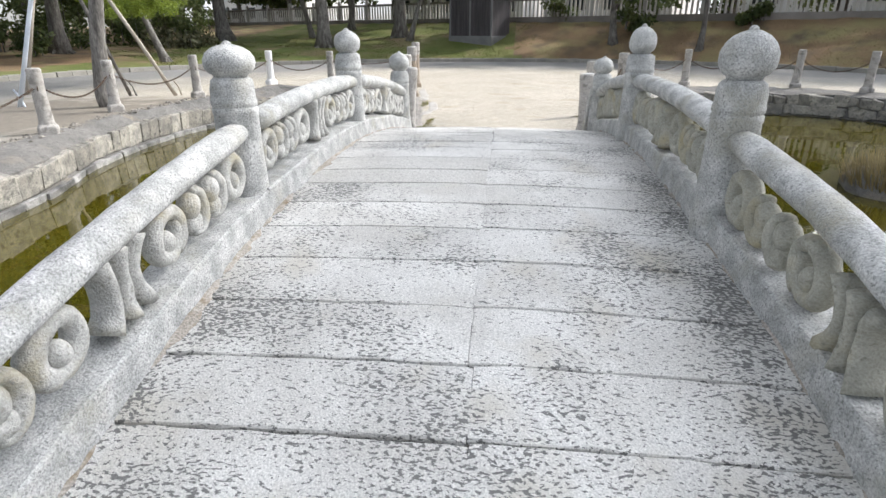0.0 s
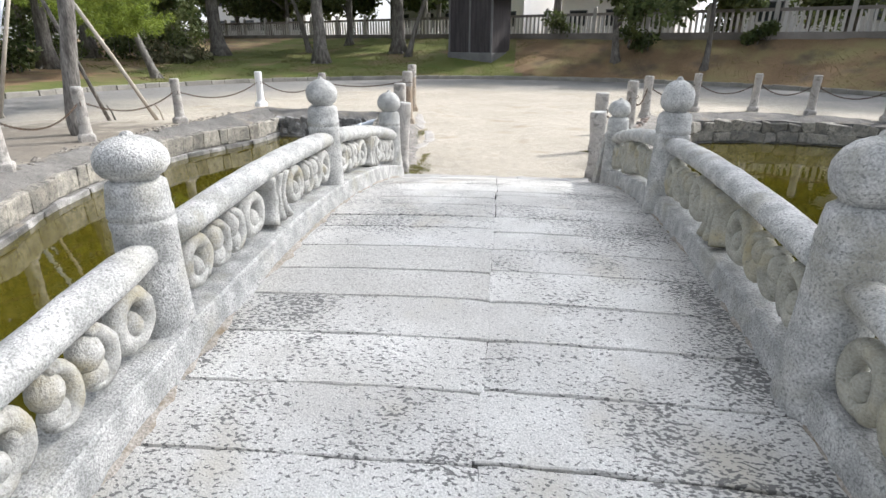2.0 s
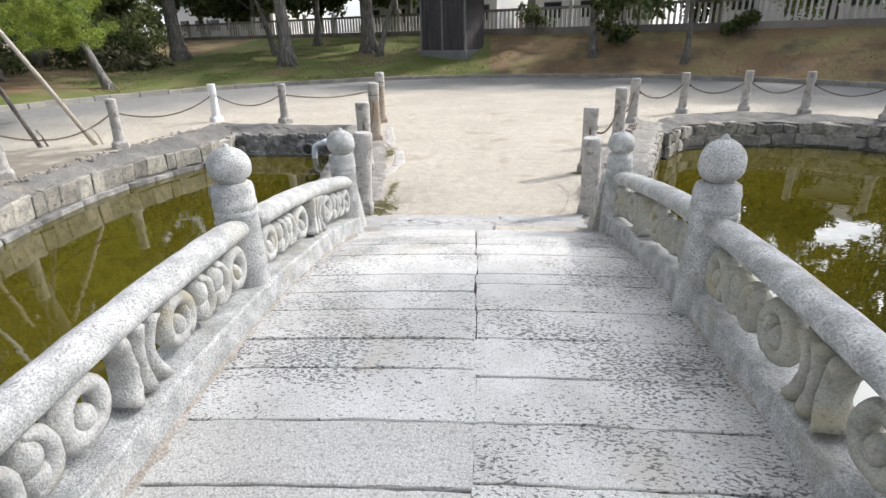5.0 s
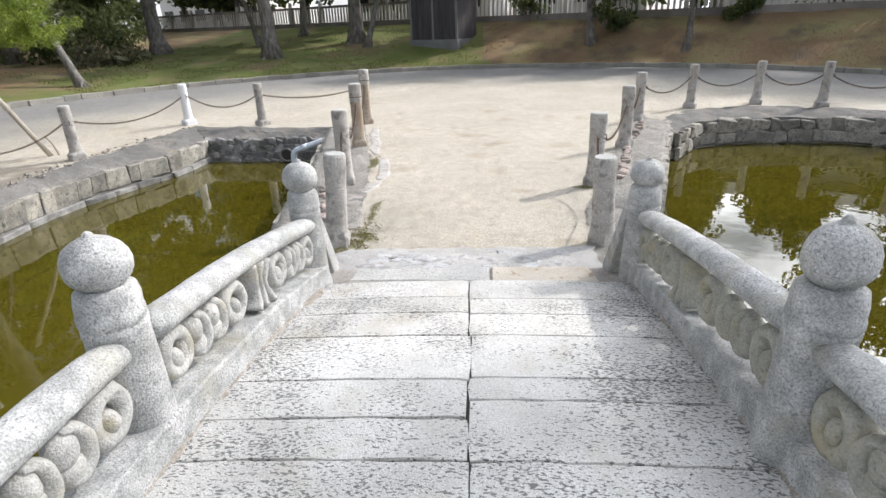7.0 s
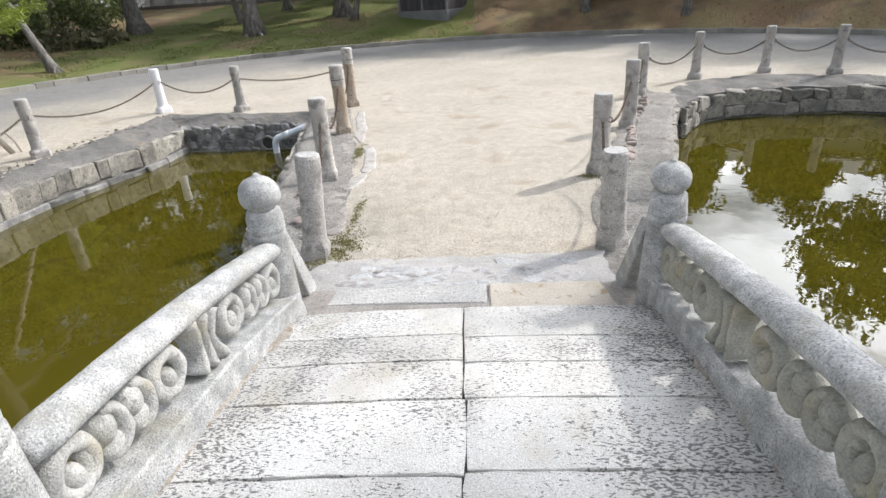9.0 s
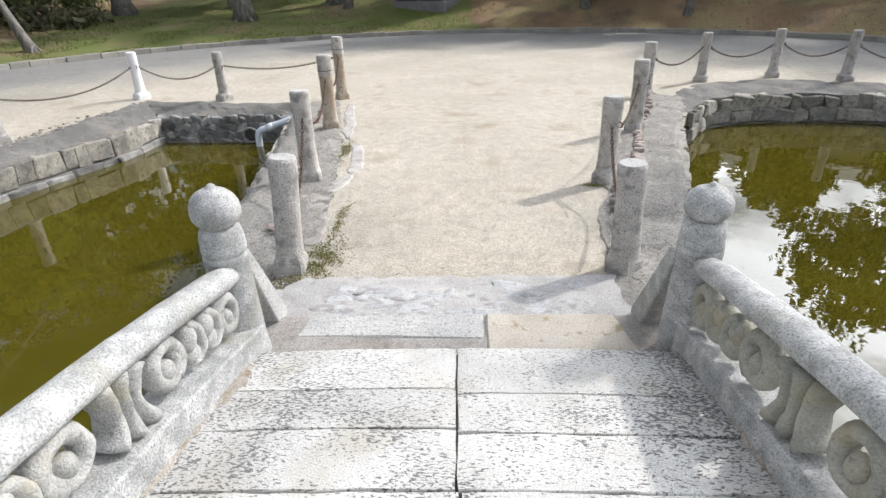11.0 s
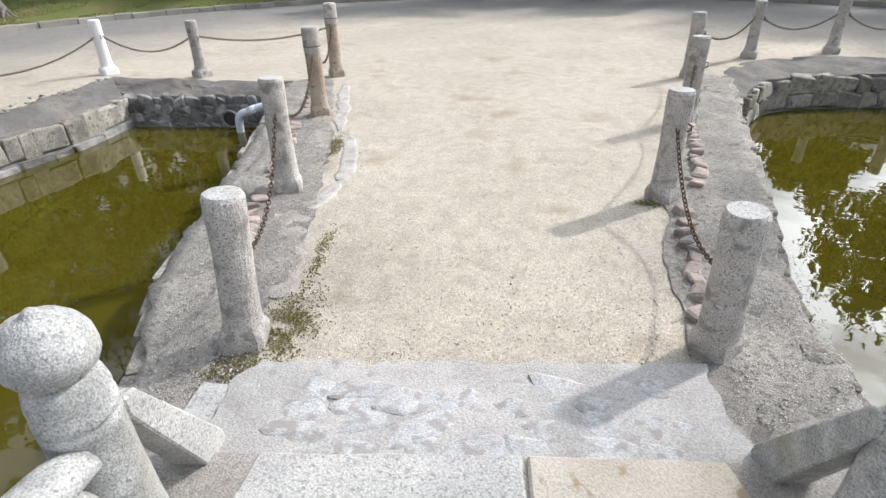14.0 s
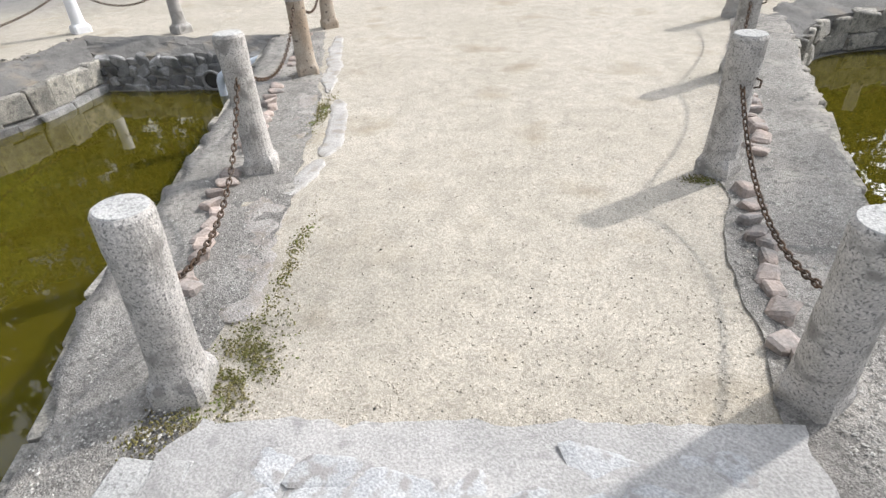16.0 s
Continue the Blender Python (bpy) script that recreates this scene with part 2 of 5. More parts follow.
APRON = material("gritty_cement", (0.25, 0.235, 0.215), (0.35, 0.33, 0.30), 2.2, 0.95, 120, 0.9, 1.0, spots=(0.17, 0.16, 0.145), spot_scale=26, spot_edge=(0.50, 0.68), stain=(0.40, 0.37, 0.33), stain_scale=2.4, stain_edge=(0.52, 0.70))
GUTTER = material("brown_grey_cement", (0.30, 0.275, 0.25), (0.39, 0.365, 0.335), 3.0, 0.95, 110, 0.6, 0.7, spots=(0.22, 0.20, 0.18), spot_scale=20, spot_edge=(0.54, 0.72))
DARK_FILL = material("dark_earth_and_bore_shade", (0.045, 0.042, 0.038), (0.07, 0.066, 0.06), 6, 1.0, 80, 0.4, 0.3)
WALL_STONE = material("wall_stone", (0.23, 0.22, 0.198), (0.40, 0.37, 0.315), 5.0, 0.9, 60, 0.6, 0.9, spots=(0.15, 0.145, 0.13), spot_scale=14, spot_edge=(0.54, 0.68), obj_random=0.55)
WET_STONE = material("damp_dark_stone", (0.13, 0.13, 0.125), (0.33, 0.32, 0.31), 5.0, 0.7, 60, 0.5, 0.6, obj_random=0.85)
COBBLE = material("cobble_stone", (0.26, 0.24, 0.225), (0.43, 0.345, 0.295), 5.5, 0.85, 70, 0.35, 0.4, obj_random=0.5)
GROUND = ground_material()
LAWN = material("thin_lawn", (0.115, 0.145, 0.036), (0.17, 0.175, 0.06), 0.6, 1.0, 40, 0.6, 0.6, spots=(0.22, 0.165, 0.095), spot_scale=0.5, spot_edge=(0.50, 0.68))
EARTH = material("brown_earth_bank", (0.21, 0.14, 0.08), (0.29, 0.20, 0.115), 0.5, 1.0, 30, 0.6, 0.6, spots=(0.13, 0.10, 0.07), spot_scale=0.7, spot_edge=(0.52, 0.70), stain=(0.29, 0.255, 0.12), stain_scale=0.45, stain_edge=(0.48, 0.64))
KERB = material("kerb_concrete", (0.27, 0.26, 0.23), (0.35, 0.33, 0.29), 2.0, 0.95, 60, 0.4, 0.4, obj_random=0.2)
IRON = material("rusty_iron", (0.07, 0.055, 0.045), (0.13, 0.08, 0.05), 30, 0.75, 200, 0.4, 0.3, metal=0.4)
BARK = material("pine_bark", (0.12, 0.11, 0.10), (0.25, 0.235, 0.215), 9, 0.95, 40, 0.7, 1.0, stretch=(1, 1, 0.25))
POLE = material("weathered_pole", (0.36, 0.31, 0.25), (0.48, 0.44, 0.38), 4, 0.8, 60, 0.3, 0.2, stretch=(1, 1, 0.2))
FENCE_BASE = material("fence_base_stone", (0.20, 0.18, 0.165), (0.31, 0.285, 0.265), 0.8, 0.9, 40, 0.4, 0.2)
FENCE = material("fence_stone", (0.46, 0.44, 0.41), (0.60, 0.58, 0.55), 0.8, 0.9, 40, 0.3, 0.2, island=0.35)
SHED = material("dark_boards", (0.055, 0.05, 0.055), (0.09, 0.08, 0.085), 2, 0.8, 30, 0.4, 0.3, stretch=(4, 4, 0.3))
PLINTH = material("shed_plinth", (0.17, 0.17, 0.18), (0.22, 0.22, 0.22), 2, 0.9, 40, 0.3, 0.2)
ROOF = material("grey_roof_tile", (0.10, 0.10, 0.105), (0.16, 0.16, 0.16), 2, 0.7, 40, 0.3, 0.2)
PLASTER = material("white_plaster", (0.72, 0.72, 0.72), (0.80, 0.79, 0.77), 0.3, 0.9, 10, 0.1, 0.0)
PVC = material("grey_plastic_pipe", (0.62, 0.68, 0.76), (0.72, 0.76, 0.82), 6, 0.45, 80, 0.2, 0.05)


def leaf_material(name, a, b_):
    """Leaves that let part of the light through."""
    m = material(name, a, b_, 1.5, 0.6, 20, 0.3, 0.0, island=0.7)
    n, l = m.node_tree.nodes, m.node_tree.links
    b = n["Principled BSDF"]
    see_through = n.new("ShaderNodeBsdfTranslucent")
    l.new(b.inputs["Base Color"].links[0].from_socket, see_through.inputs["Color"])
    mix = n.new("ShaderNodeMixShader")
    mix.inputs[0].default_value = 0.38
    l.new(b.outputs[0], mix.inputs[1])
    l.new(see_through.outputs[0], mix.inputs[2])
    l.new(mix.outputs[0], n["Material Output"].inputs["Surface"])
    return m


PINE = leaf_material("pine_needles", (0.15, 0.21, 0.028), (0.27, 0.33, 0.05))
LEAF = leaf_material("evergreen_leaves", (0.075, 0.110, 0.040), (0.16, 0.185, 0.07))
SHRUB = leaf_material("shrub_leaves", (0.10, 0.11, 0.06), (0.20, 0.19, 0.11))
GRASS = leaf_material("grass_blades", (0.15, 0.18, 0.045), (0.22, 0.225, 0.08))
DRY = leaf_material("dry_grass", (0.28, 0.22, 0.10), (0.40, 0.33, 0.18))
MOSS = material("moss", (0.17, 0.165, 0.05), (0.25, 0.215, 0.10), 9, 1.0, 120, 0.6, 0.8, spots=(0.16, 0.20, 0.03), spot_scale=5, spot_edge=(0.56, 0.68), island=0.7)
GLASS_DARK = material("dark_window", (0.03, 0.035, 0.04), (0.05, 0.055, 0.06), 1, 0.15, 10, 0.1, 0.0)


def water_material():
    m = bpy.data.materials.new("murky_pond_water")
    m.use_nodes = True
    n, l = m.node_tree.nodes, m.node_tree.links
    b = n["Principled BSDF"]
    b.inputs["Roughness"].default_value, b.inputs["IOR"].default_value = 0.015, 1.40
    b.inputs["Specular IOR Level"].default_value = 0.85
    geo = n.new("ShaderNodeNewGeometry")
    t = n.new("ShaderNodeTexNoise")
    t.inputs["Scale"].default_value, t.inputs["Detail"].default_value = 0.5, 4.0
    l.new(geo.outputs["Position"], t.inputs["Vector"])
    mx = n.new("ShaderNodeMixRGB")
    mx.inputs[1].default_value, mx.inputs[2].default_value = (0.052, 0.043, 0.004, 1), (0.079, 0.065, 0.006, 1)
    l.new(t.outputs["Fac"], mx.inputs[0])
    l.new(mx.outputs[0], b.inputs["Base Color"])
    w = n.new("ShaderNodeTexNoise")
    w.inputs["Scale"].default_value, w.inputs["Detail"].default_value = 4.0, 2.0
    l.new(geo.outputs["Position"], w.inputs["Vector"])
    bp = n.new("ShaderNodeBump")
    bp.inputs["Strength"].default_value, bp.inputs["Distance"].default_value = 0.12, 0.01
    l.new(w.outputs["Fac"], bp.inputs["Height"])
    l.new(bp.outputs["Normal"], b.inputs["Normal"])
    return m


WATER = water_material()


# ---------------------------------------------------------------- mesh helpers
def mesh_of(bm, name, mat, smooth=False):
    me = bpy.data.meshes.new(name)
    bmesh.ops.recalc_face_normals(bm, faces=bm.faces)
    for f in bm.faces:
        f.smooth = smooth
    bm.to_mesh(me)
    bm.free()
    me.materials.append(mat)
    return me


def part(name, bm, mat, parent, label="", smooth=False):
    ob = new(name, mesh_of(bm, name, mat, smooth))
    ob.parent = parent
    if label:
        ob["label"] = label
    return ob


def solid(name, bm, mat, label="", category="", group="", kind="", smooth=False):
    return tagged(new(name, mesh_of(bm, name, mat, smooth)), label, category, group, kind)


def holder(name, m, label, category, group="", kind=""):
    ob = tagged(new(name), label, category, group, kind)
    ob.matrix_basis = m
    return ob


def add_box(bm, x0, x1, y0, y1, z0, z1, bevel=0.0):
    g = bmesh.ops.create_cube(bm, size=1.0, matrix=Matrix.Translation(((x0 + x1) / 2, (y0 + y1) / 2, (z0 + z1) / 2)) @ Matrix.Diagonal((x1 - x0, y1 - y0, z1 - z0, 1)))
    if bevel:
        es = list({e for v in g["verts"] for e in v.link_edges})
        bmesh.ops.bevel(bm, geom=es, offset=bevel, segments=1, affect="EDGES", profile=0.5)


def add_lathe(bm, profile, segs=20, square=None):
    """Rings (radius, z) round the z axis; square: for each ring how square it is, 0 to 1."""
    rings = []
    for i, (r, z) in enumerate(profile):
        q = square[i] if square else 0.0
        ring = []
        for k in range(segs):
            a = 2 * math.pi * (k + 0.5) / segs
            c, s = math.cos(a), math.sin(a)
            f = (1 - q) + q / max(abs(c), abs(s))
            ring.append(bm.verts.new((r * c * f, r * s * f, z)))
        rings.append(ring)
    for a, b in zip(rings, rings[1:]):
        for k in range(segs):
            bm.faces.new((a[k], a[(k + 1) % segs], b[(k + 1) % segs], b[k]))
    bm.faces.new(list(reversed(rings[0])))
    bm.faces.new(rings[-1])


def add_tube(bm, pts, radii, segs=8, flat=1.0, cap=True):
    """A tube along points; flat scales it along the second cross direction."""
    pts = [Vector(p) for p in pts]
    if not hasattr(radii, "__len__"):
        radii = [radii] * len(pts)
    rings = []
    up = Vector((1, 0, 0))
    for i, p in enumerate(pts):
        t = (pts[min(i + 1, len(pts) - 1)] - pts[max(i - 1, 0)]).normalized()
        if abs(t.dot(up)) > 0.95:
            up = Vector((0, 1, 0)) if abs(t.y) < 0.9 else Vector((0, 0, 1))
        a = (up - t * up.dot(t)).normalized()
        b = t.cross(a)
        rings.append([bm.verts.new(p + a * (radii[i] * flat * math.cos(2 * math.pi * k / segs)) + b * (radii[i] * math.sin(2 * math.pi * k / segs))) for k in range(segs)])
    for a, b in zip(rings, rings[1:]):
        for k in range(segs):
            bm.faces.new((a[k], a[(k + 1) % segs], b[(k + 1) % segs], b[k]))
    if cap:
        bm.faces.new(list(reversed(rings[0])))
        bm.faces.new(rings[-1])


def roughen(bm, amount, scale, seed=0.0):
    for v in bm.verts:
        v.co += noise.noise_vector(v.co * scale + Vector((seed, seed * 1.7, 3.1))) * amount


def add_sheet(bm, rows):
    """A strip of quads between rows of points of equal length."""
    vs = [[bm.verts.new(p) for p in row] for row in rows]
    for a, b in zip(vs, vs[1:]):
        for k in range(len(a) - 1):
            bm.faces.new((a[k], a[k + 1], b[k + 1], b[k]))


def polyline(points, step):
    """Points along a smoothed line at about even steps."""
    pts = [Vector(p) for p in points]
    out = []
    for i in range(len(pts) - 1):
        p0, p1, p2, p3 = pts[max(i - 1, 0)], pts[i], pts[i + 1], pts[min(i + 2, len(pts) - 1)]
        k = max(1, round((p2 - p1).length / step))
        for j in range(k):
            t = j / k
            out.append(0.5 * ((2 * p1) + (p2 - p0) * t + (2 * p0 - 5 * p1 + 4 * p2 - p3) * t * t + (3 * p1 - p0 - 3 * p2 + p3) * t ** 3))
    out.append(pts[-1])
    return out


def rough_stones(count, mat, seed, jitter=0.12, bevel=0.10):
    """A few unit stones, irregular blocks with worn edges, to be scaled and shared."""
    rnd = random.Random(seed)
    out = []
    for i in range(count):
        bm = bmesh.new()
        add_box(bm, -0.5, 0.5, -0.5, 0.5, -0.5, 0.5)
        for v in bm.verts:
            v.co += Vector([rnd.uniform(-jitter, jitter) for _ in range(3)])
        bmesh.ops.bevel(bm, geom=list(bm.edges), offset=bevel, segments=1, affect="EDGES", profile=0.5)
        out.append(mesh_of(bm, "stone", mat))
    return out


# ---------------------------------------------------------------- plan
WATER_Z = -0.58
LEFT_TOP = [(-6.9, -5.0), (-6.2, -1.5), (-6.0, 1.5), (-6.05, 3.5), (-6.3, 5.2), (-6.65, 7.0), (-6.85, 9.2), (-6.7, 12.0), (-6.25, 14.55)]
BACK_TOP = [(-6.25, 14.55), (-5.0, 14.40), (-2.95, 14.12)]
CAUSE_LEFT = [(-1.62, 6.45), (-1.76, 7.25), (-2.08, 8.18), (-2.20, 9.2), (-2.40, 10.6), (-2.56, 11.7), (-2.76, 13.0), (-2.95, 14.12)]
CAUSE_RIGHT = [(1.68, 6.45), (1.75, 7.2), (1.90, 8.1), (2.6, 10.1), (3.3, 12.2), (3.62, 13.0), (3.95, 14.0)]
RIGHT_TOP = [(3.95, 14.0), (4.7, 15.0), (5.8, 15.45), (7.2, 15.3), (8.4, 14.6), (9.6, 13.3), (10.6, 11.0), (11.2, 7.5), (11.2, 3.0), (10.5, -1.5), (10.0, -5.0)]
NEAR_TOP = [(-6.9, -5.0), (-3.4, -1.4), (-2.0, -0.65), (-1.0, -0.62), (0.0, -0.62), (1.0, -0.62), (2.0, -0.65), (3.6, -1.4), (10.0, -5.0)]
FACE_L = [(-6.5, -5.0), (-5.75, -1.5), (-5.5, 1.5), (-5.5, 3.5), (-5.75, 5.4), (-6.25, 6.8), (-6.50, 8.0), (-6.60, 9.4), (-6.52, 10.6), (-6.20, 11.7), (-5.85, 12.7), (-5.74, 13.85)]
FACE_B = [(-5.80, 13.95), (-4.75, 13.85), (-3.5, 13.80), (-2.85, 13.65)]
FACE_R = [(3.85, 13.0), (4.45, 13.9), (5.1, 14.3), (6.1, 14.45), (7.0, 14.38), (7.9, 14.15), (8.9, 13.2), (9.8, 10.8), (10.5, 7.5), (10.6, 3.0), (9.9, -1.5), (9.4, -5.0)]
KERB_C, KERB_R = Vector((0, 13)), 15.6


def arch(y):
    return 0.59 - 0.043 * (y - 3.45) ** 2


def ring_ground():
    """The ground sheet to the horizon with the pond cut out of it."""
    near = polyline([(*p, 0) for p in NEAR_TOP], 0.5)
    left, back = polyline([(*p, 0) for p in LEFT_TOP], 0.5), polyline([(*p, 0) for p in BACK_TOP], 0.5)
    cl, cr = polyline([(*p, 0) for p in CAUSE_LEFT], 0.4), polyline([(*p, 0) for p in CAUSE_RIGHT], 0.4)
    right = polyline([(*p, 0) for p in RIGHT_TOP], 0.5)
    hole = left[:-1] + back[:-1] + list(reversed(cl))[:-1] + [cl[0]] + cr[:-1] + right
    hole += list(reversed(near))[1:-1]
    bm = bmesh.new()
    inner = [bm.verts.new(p) for p in hole]
    far = 900.0
    outer = [bm.verts.new(p) for p in ((-far, -far, 0), (far, -far, 0), (far, far, 0), (-far, far, 0))]
    es = [bm.edges.new((a, b)) for a, b in zip(inner, inner[1:] + inner[:1])]
    es += [bm.edges.new((a, b)) for a, b in zip(outer, outer[1:] + outer[:1])]
    bmesh.ops.triangle_fill(bm, use_beauty=True, use_dissolve=False, edges=es)
    for f in bm.faces:
        f.normal_update()
        if f.normal.z < 0:
            f.normal_flip()
    me = bpy.data.meshes.new("ground")
    bm.to_mesh(me)
    bm.free()
    me.materials.append(GROUND)
    return tagged(new("ground", me), "beige trodden sand and grey gravel road round the pond", "ground", kind="structure")


ring_ground()
bm = bmesh.new()
add_sheet(bm, [[(-14, -12, WATER_Z), (18, -12, WATER_Z)], [(-14, 22, WATER_Z), (18, 22, WATER_Z)]])
solid("water", bm, WATER, "murky olive-green pond water with mirrored trees and sky", "water", kind="structure")


def retaining_wall(name, pts, mat, label, batter=0.12):
    """The mortar body of a pond wall under a top line, with the water on the right of its travel."""
    line = polyline([(*p, 0.0) for p in pts], 0.4)
    rows = [[], [], [], []]
    for i, p in enumerate(line):
        t = line[min(i + 1, len(line) - 1)] - line[max(i - 1, 0)]
        n = Vector((t.y, -t.x, 0)).normalized()
        prof = [(-0.5, 0.004), (0.0, 0.004), (batter, -1.3), (-0.5, -1.3)]
        for k, (w, z) in enumerate(prof):
            wob = 0.02 * noise.noise(p * 2.0 + Vector((k, 0, 0)))
            rows[k].append(p + n * (w + wob) + Vector((0, 0, z)))
    bm = bmesh.new()
    add_sheet(bm, rows)
    return solid(name, bm, mat, label, "wall", kind="structure")


def even(line, count):
    """Points at even distances along a line of points."""
    acc = [0.0]
    for p, q in zip(line, line[1:]):
        acc.append(acc[-1] + (q - p).length)
    at_s = [acc[-1] * i / count for i in range(count + 1)]
    return [Vector([float(np.interp(v, acc, [p[k] for p in line])) for k in range(3)]) for v in at_s]


def capped_wall(name, outer, face, z_face, batter, ledge, mat, label):
    """A pond wall: a rough cement cap that slopes from the ground line to the top of the stone face, the face, and a low ledge."""
    a, b = polyline([(*p, 0.0) for p in outer], 0.2), polyline([(*p, 0.0) for p in face], 0.2)
    count = int(sum((q - p).length for p, q in zip(b, b[1:])) / 0.14)
    a, b = even(a, count), even(b, count)
    rows = []
    for i in range(count + 1):
        p, q = a[i], b[i]
        t = b[min(i + 1, count)] - b[max(i - 1, 0)]
        n = Vector((t.y, -t.x, 0)).normalized()
        d = (p - q).normalized()
        row = [p + d * 0.35 + Vector((0, 0, -0.02))]
        for u in (-0.12, 0.0, 0.2, 0.4, 0.6, 0.8, 0.95, 1.0):
            v = p.lerp(q, u)
            v.z = 0.016 + (z_face - 0.016) * max(0.0, u) ** 1.5
            v += noise.noise_vector(v * 2.6) * 0.045 + noise.noise_vector(v * 9.0) * 0.018
            row.append(v)
        for w, z in ((batter * 0.6, z_face - 0.22), (batter, ledge), (batter + 0.05, ledge - 0.01), (batter + 0.06, -1.0)):
            row.append(q + n * w + Vector((0, 0, z)) + noise.noise_vector((q + Vector((0, 0, z))) * 5.0) * 0.012)
        rows.append(row)
    bm = bmesh.new()
    add_sheet(bm, rows)
    return solid(name, bm, mat, label, "wall", kind="structure")


WALL_L = capped_wall("wall_left_bank", LEFT_TOP, FACE_L, -0.13, 0.05, -0.49, MORTAR, "mortared stone pond wall with a low lower course")
WALL_B = capped_wall("wall_inlet", BACK_TOP, FACE_B, -0.12, 0.16, -0.56, MORTAR, "dark damp rubble stone wall with a drain pipe")
WALL_R = capped_wall("wall_right_bank", RIGHT_TOP, FACE_R, -0.07, 0.04, -0.56, MORTAR, "rough grey stone pond wall under a cement cap")
WALL_CL = retaining_wall("wall_causeway_left", list(reversed(CAUSE_LEFT)), MORTAR, "rough mortar edge of the sand causeway", 0.12)
WALL_CR = retaining_wall("wall_causeway_right", CAUSE_RIGHT, MORTAR, "rough mortar edge of the sand causeway", 0.12)
WALL_A = retaining_wall("wall_abutment", [(1.68, 6.45), (0.0, 6.45), (-1.75, 6.45)], MORTAR, "stone bridge abutment in shade under the deck", 0.0)
WALL_N = retaining_wall("wall_near_bank", NEAR_TOP, MORTAR, "mortared near bank of the pond", 0.1)
WALL_N.data.transform(Matrix.Translation((0, 0, -0.16)))
WALL_A.data.transform(Matrix.Translation((0, 0, -0.02)))


def apron(name, inner, outer, z_in, z_out, label):
    """A strip of rough cement between the sand and the pond edge."""
    a, b = polyline([(*p, z_in) for p in inner], 0.04), polyline([(*p, z_out) for p in outer], 0.04)
    count = 110
    rows = []
    for i in range(count + 1):
        p, q = a[round(i / count * (len(a) - 1))], b[round(i / count * (len(b) - 1))]
        row = []
        for k in range(9):
            u = k / 8
            v = p.lerp(q, u)
            v.z += 0.022 * noise.noise(v * 3.0) * (1 if 0 < k < 8 else 0.3) + 0.016 * noise.noise(v * 9.0)
            if k == 0:
                v.x += 0.06 * noise.noise(v * 2.5) + 0.03 * noise.noise(v * 8.0)
            if k == 8:
                v += Vector((0.07 * noise.noise(v * 4.0) + 0.04 * noise.noise(v * 11.0), 0.05 * noise.noise(v * 4.0 + Vector((9, 0, 0))), 0))
            row.append(v)
        last = row[-1].copy()
        last.z = -0.5
        row.append(last)
        rows.append(row)
    bm = bmesh.new()
    add_sheet(bm, rows)
    return solid(name, bm, APRON, label, "pavement", kind="structure", smooth=True)


apron("pavement_left_edge", [(-1.15, 6.55), (-1.40, 7.3), (-1.28, 8.3), (-1.36, 9.3), (-1.62, 11.0), (-1.95, 12.6), (-2.3, 14.3)],
      [(-1.70, 6.5), (-1.85, 7.25), (-2.19, 8.18), (-2.32, 9.3), (-2.50, 10.6), (-2.65, 11.7), (-2.86, 13.0), (-3.04, 14.05)], 0.012, 0.02, "rough grey cement edging beside the sand path")
apron("pavement_right_edge", [(1.0, 6.55), (1.18, 7.5), (1.36, 8.5), (1.68, 9.5), (2.3, 11.3), (3.0, 13.0), (3.6, 14.6)],
      [(1.78, 6.5), (1.86, 7.2), (2.02, 8.1), (2.72, 10.1), (3.42, 12.2), (3.75, 13.0), (4.05, 13.95)], 0.012, 0.02, "rough grey cement edging beside the sand path")


# ---------------------------------------------------------------- bridge


def left_x(y):
    return float(np.interp(y, (-0.4, 2.04, 4.12, 6.18), (-1.265, -1.26, -1.235, -1.18)))


BRIDGE = holder("stone_bridge", Matrix(), "arched stone footbridge paved with worn pale granite slabs over a pond", "bridge")
JOINTS_L = [-0.60, -0.30, 0.0, 0.31, 0.62, 0.93, 1.245, 1.575, 1.89, 2.20, 2.51, 2.79, 3.10, 3.44, 3.69, 4.005, 4.25, 4.545, 5.0, 5.34, 5.64, 6.06]
JOINTS_R = [-0.60, -0.30, 0.0, 0.31, 0.63, 0.94, 1.25, 1.59, 1.91, 2.20, 2.50, 2.82, 3.10, 3.39, 3.70, 4.0, 4.38, 4.56, 5.0, 5.31, 5.60, 6.06]


def right_x(y):
    return float(np.interp(y, (-0.4, 1.2, 1.99, 3.0, 4.10, 5.2, 6.24), (1.25, 1.235, 1.185, 1.19, 1.20, 1.215, 1.265)))


def slab_bodies():
    bm = bmesh.new()
    rows = []
    for i in range(25):
        y = -0.6 + 6.6 * i / 24
        z = arch(y)
        xs = [left_x(y) + 0.03, -0.7, 0.0, 0.6, right_x(y) - 0.05]
        top = [(x, y, z - 0.03 * (x / 1.2) ** 2 - 0.016) for x in xs]
        rows.append([(left_x(y) - 0.12, y, z - 0.40), (left_x(y) - 0.12, y, z - 0.07)] + top + [(right_x(y) + 0.12, y, z - 0.07), (right_x(y) + 0.12, y, z - 0.40), (left_x(y) - 0.12, y, z - 0.40)])
    add_sheet(bm, rows)
    part("deck_core", bm, DARK_FILL, BRIDGE, "dark earth-filled deck core under the slabs")


slab_bodies()


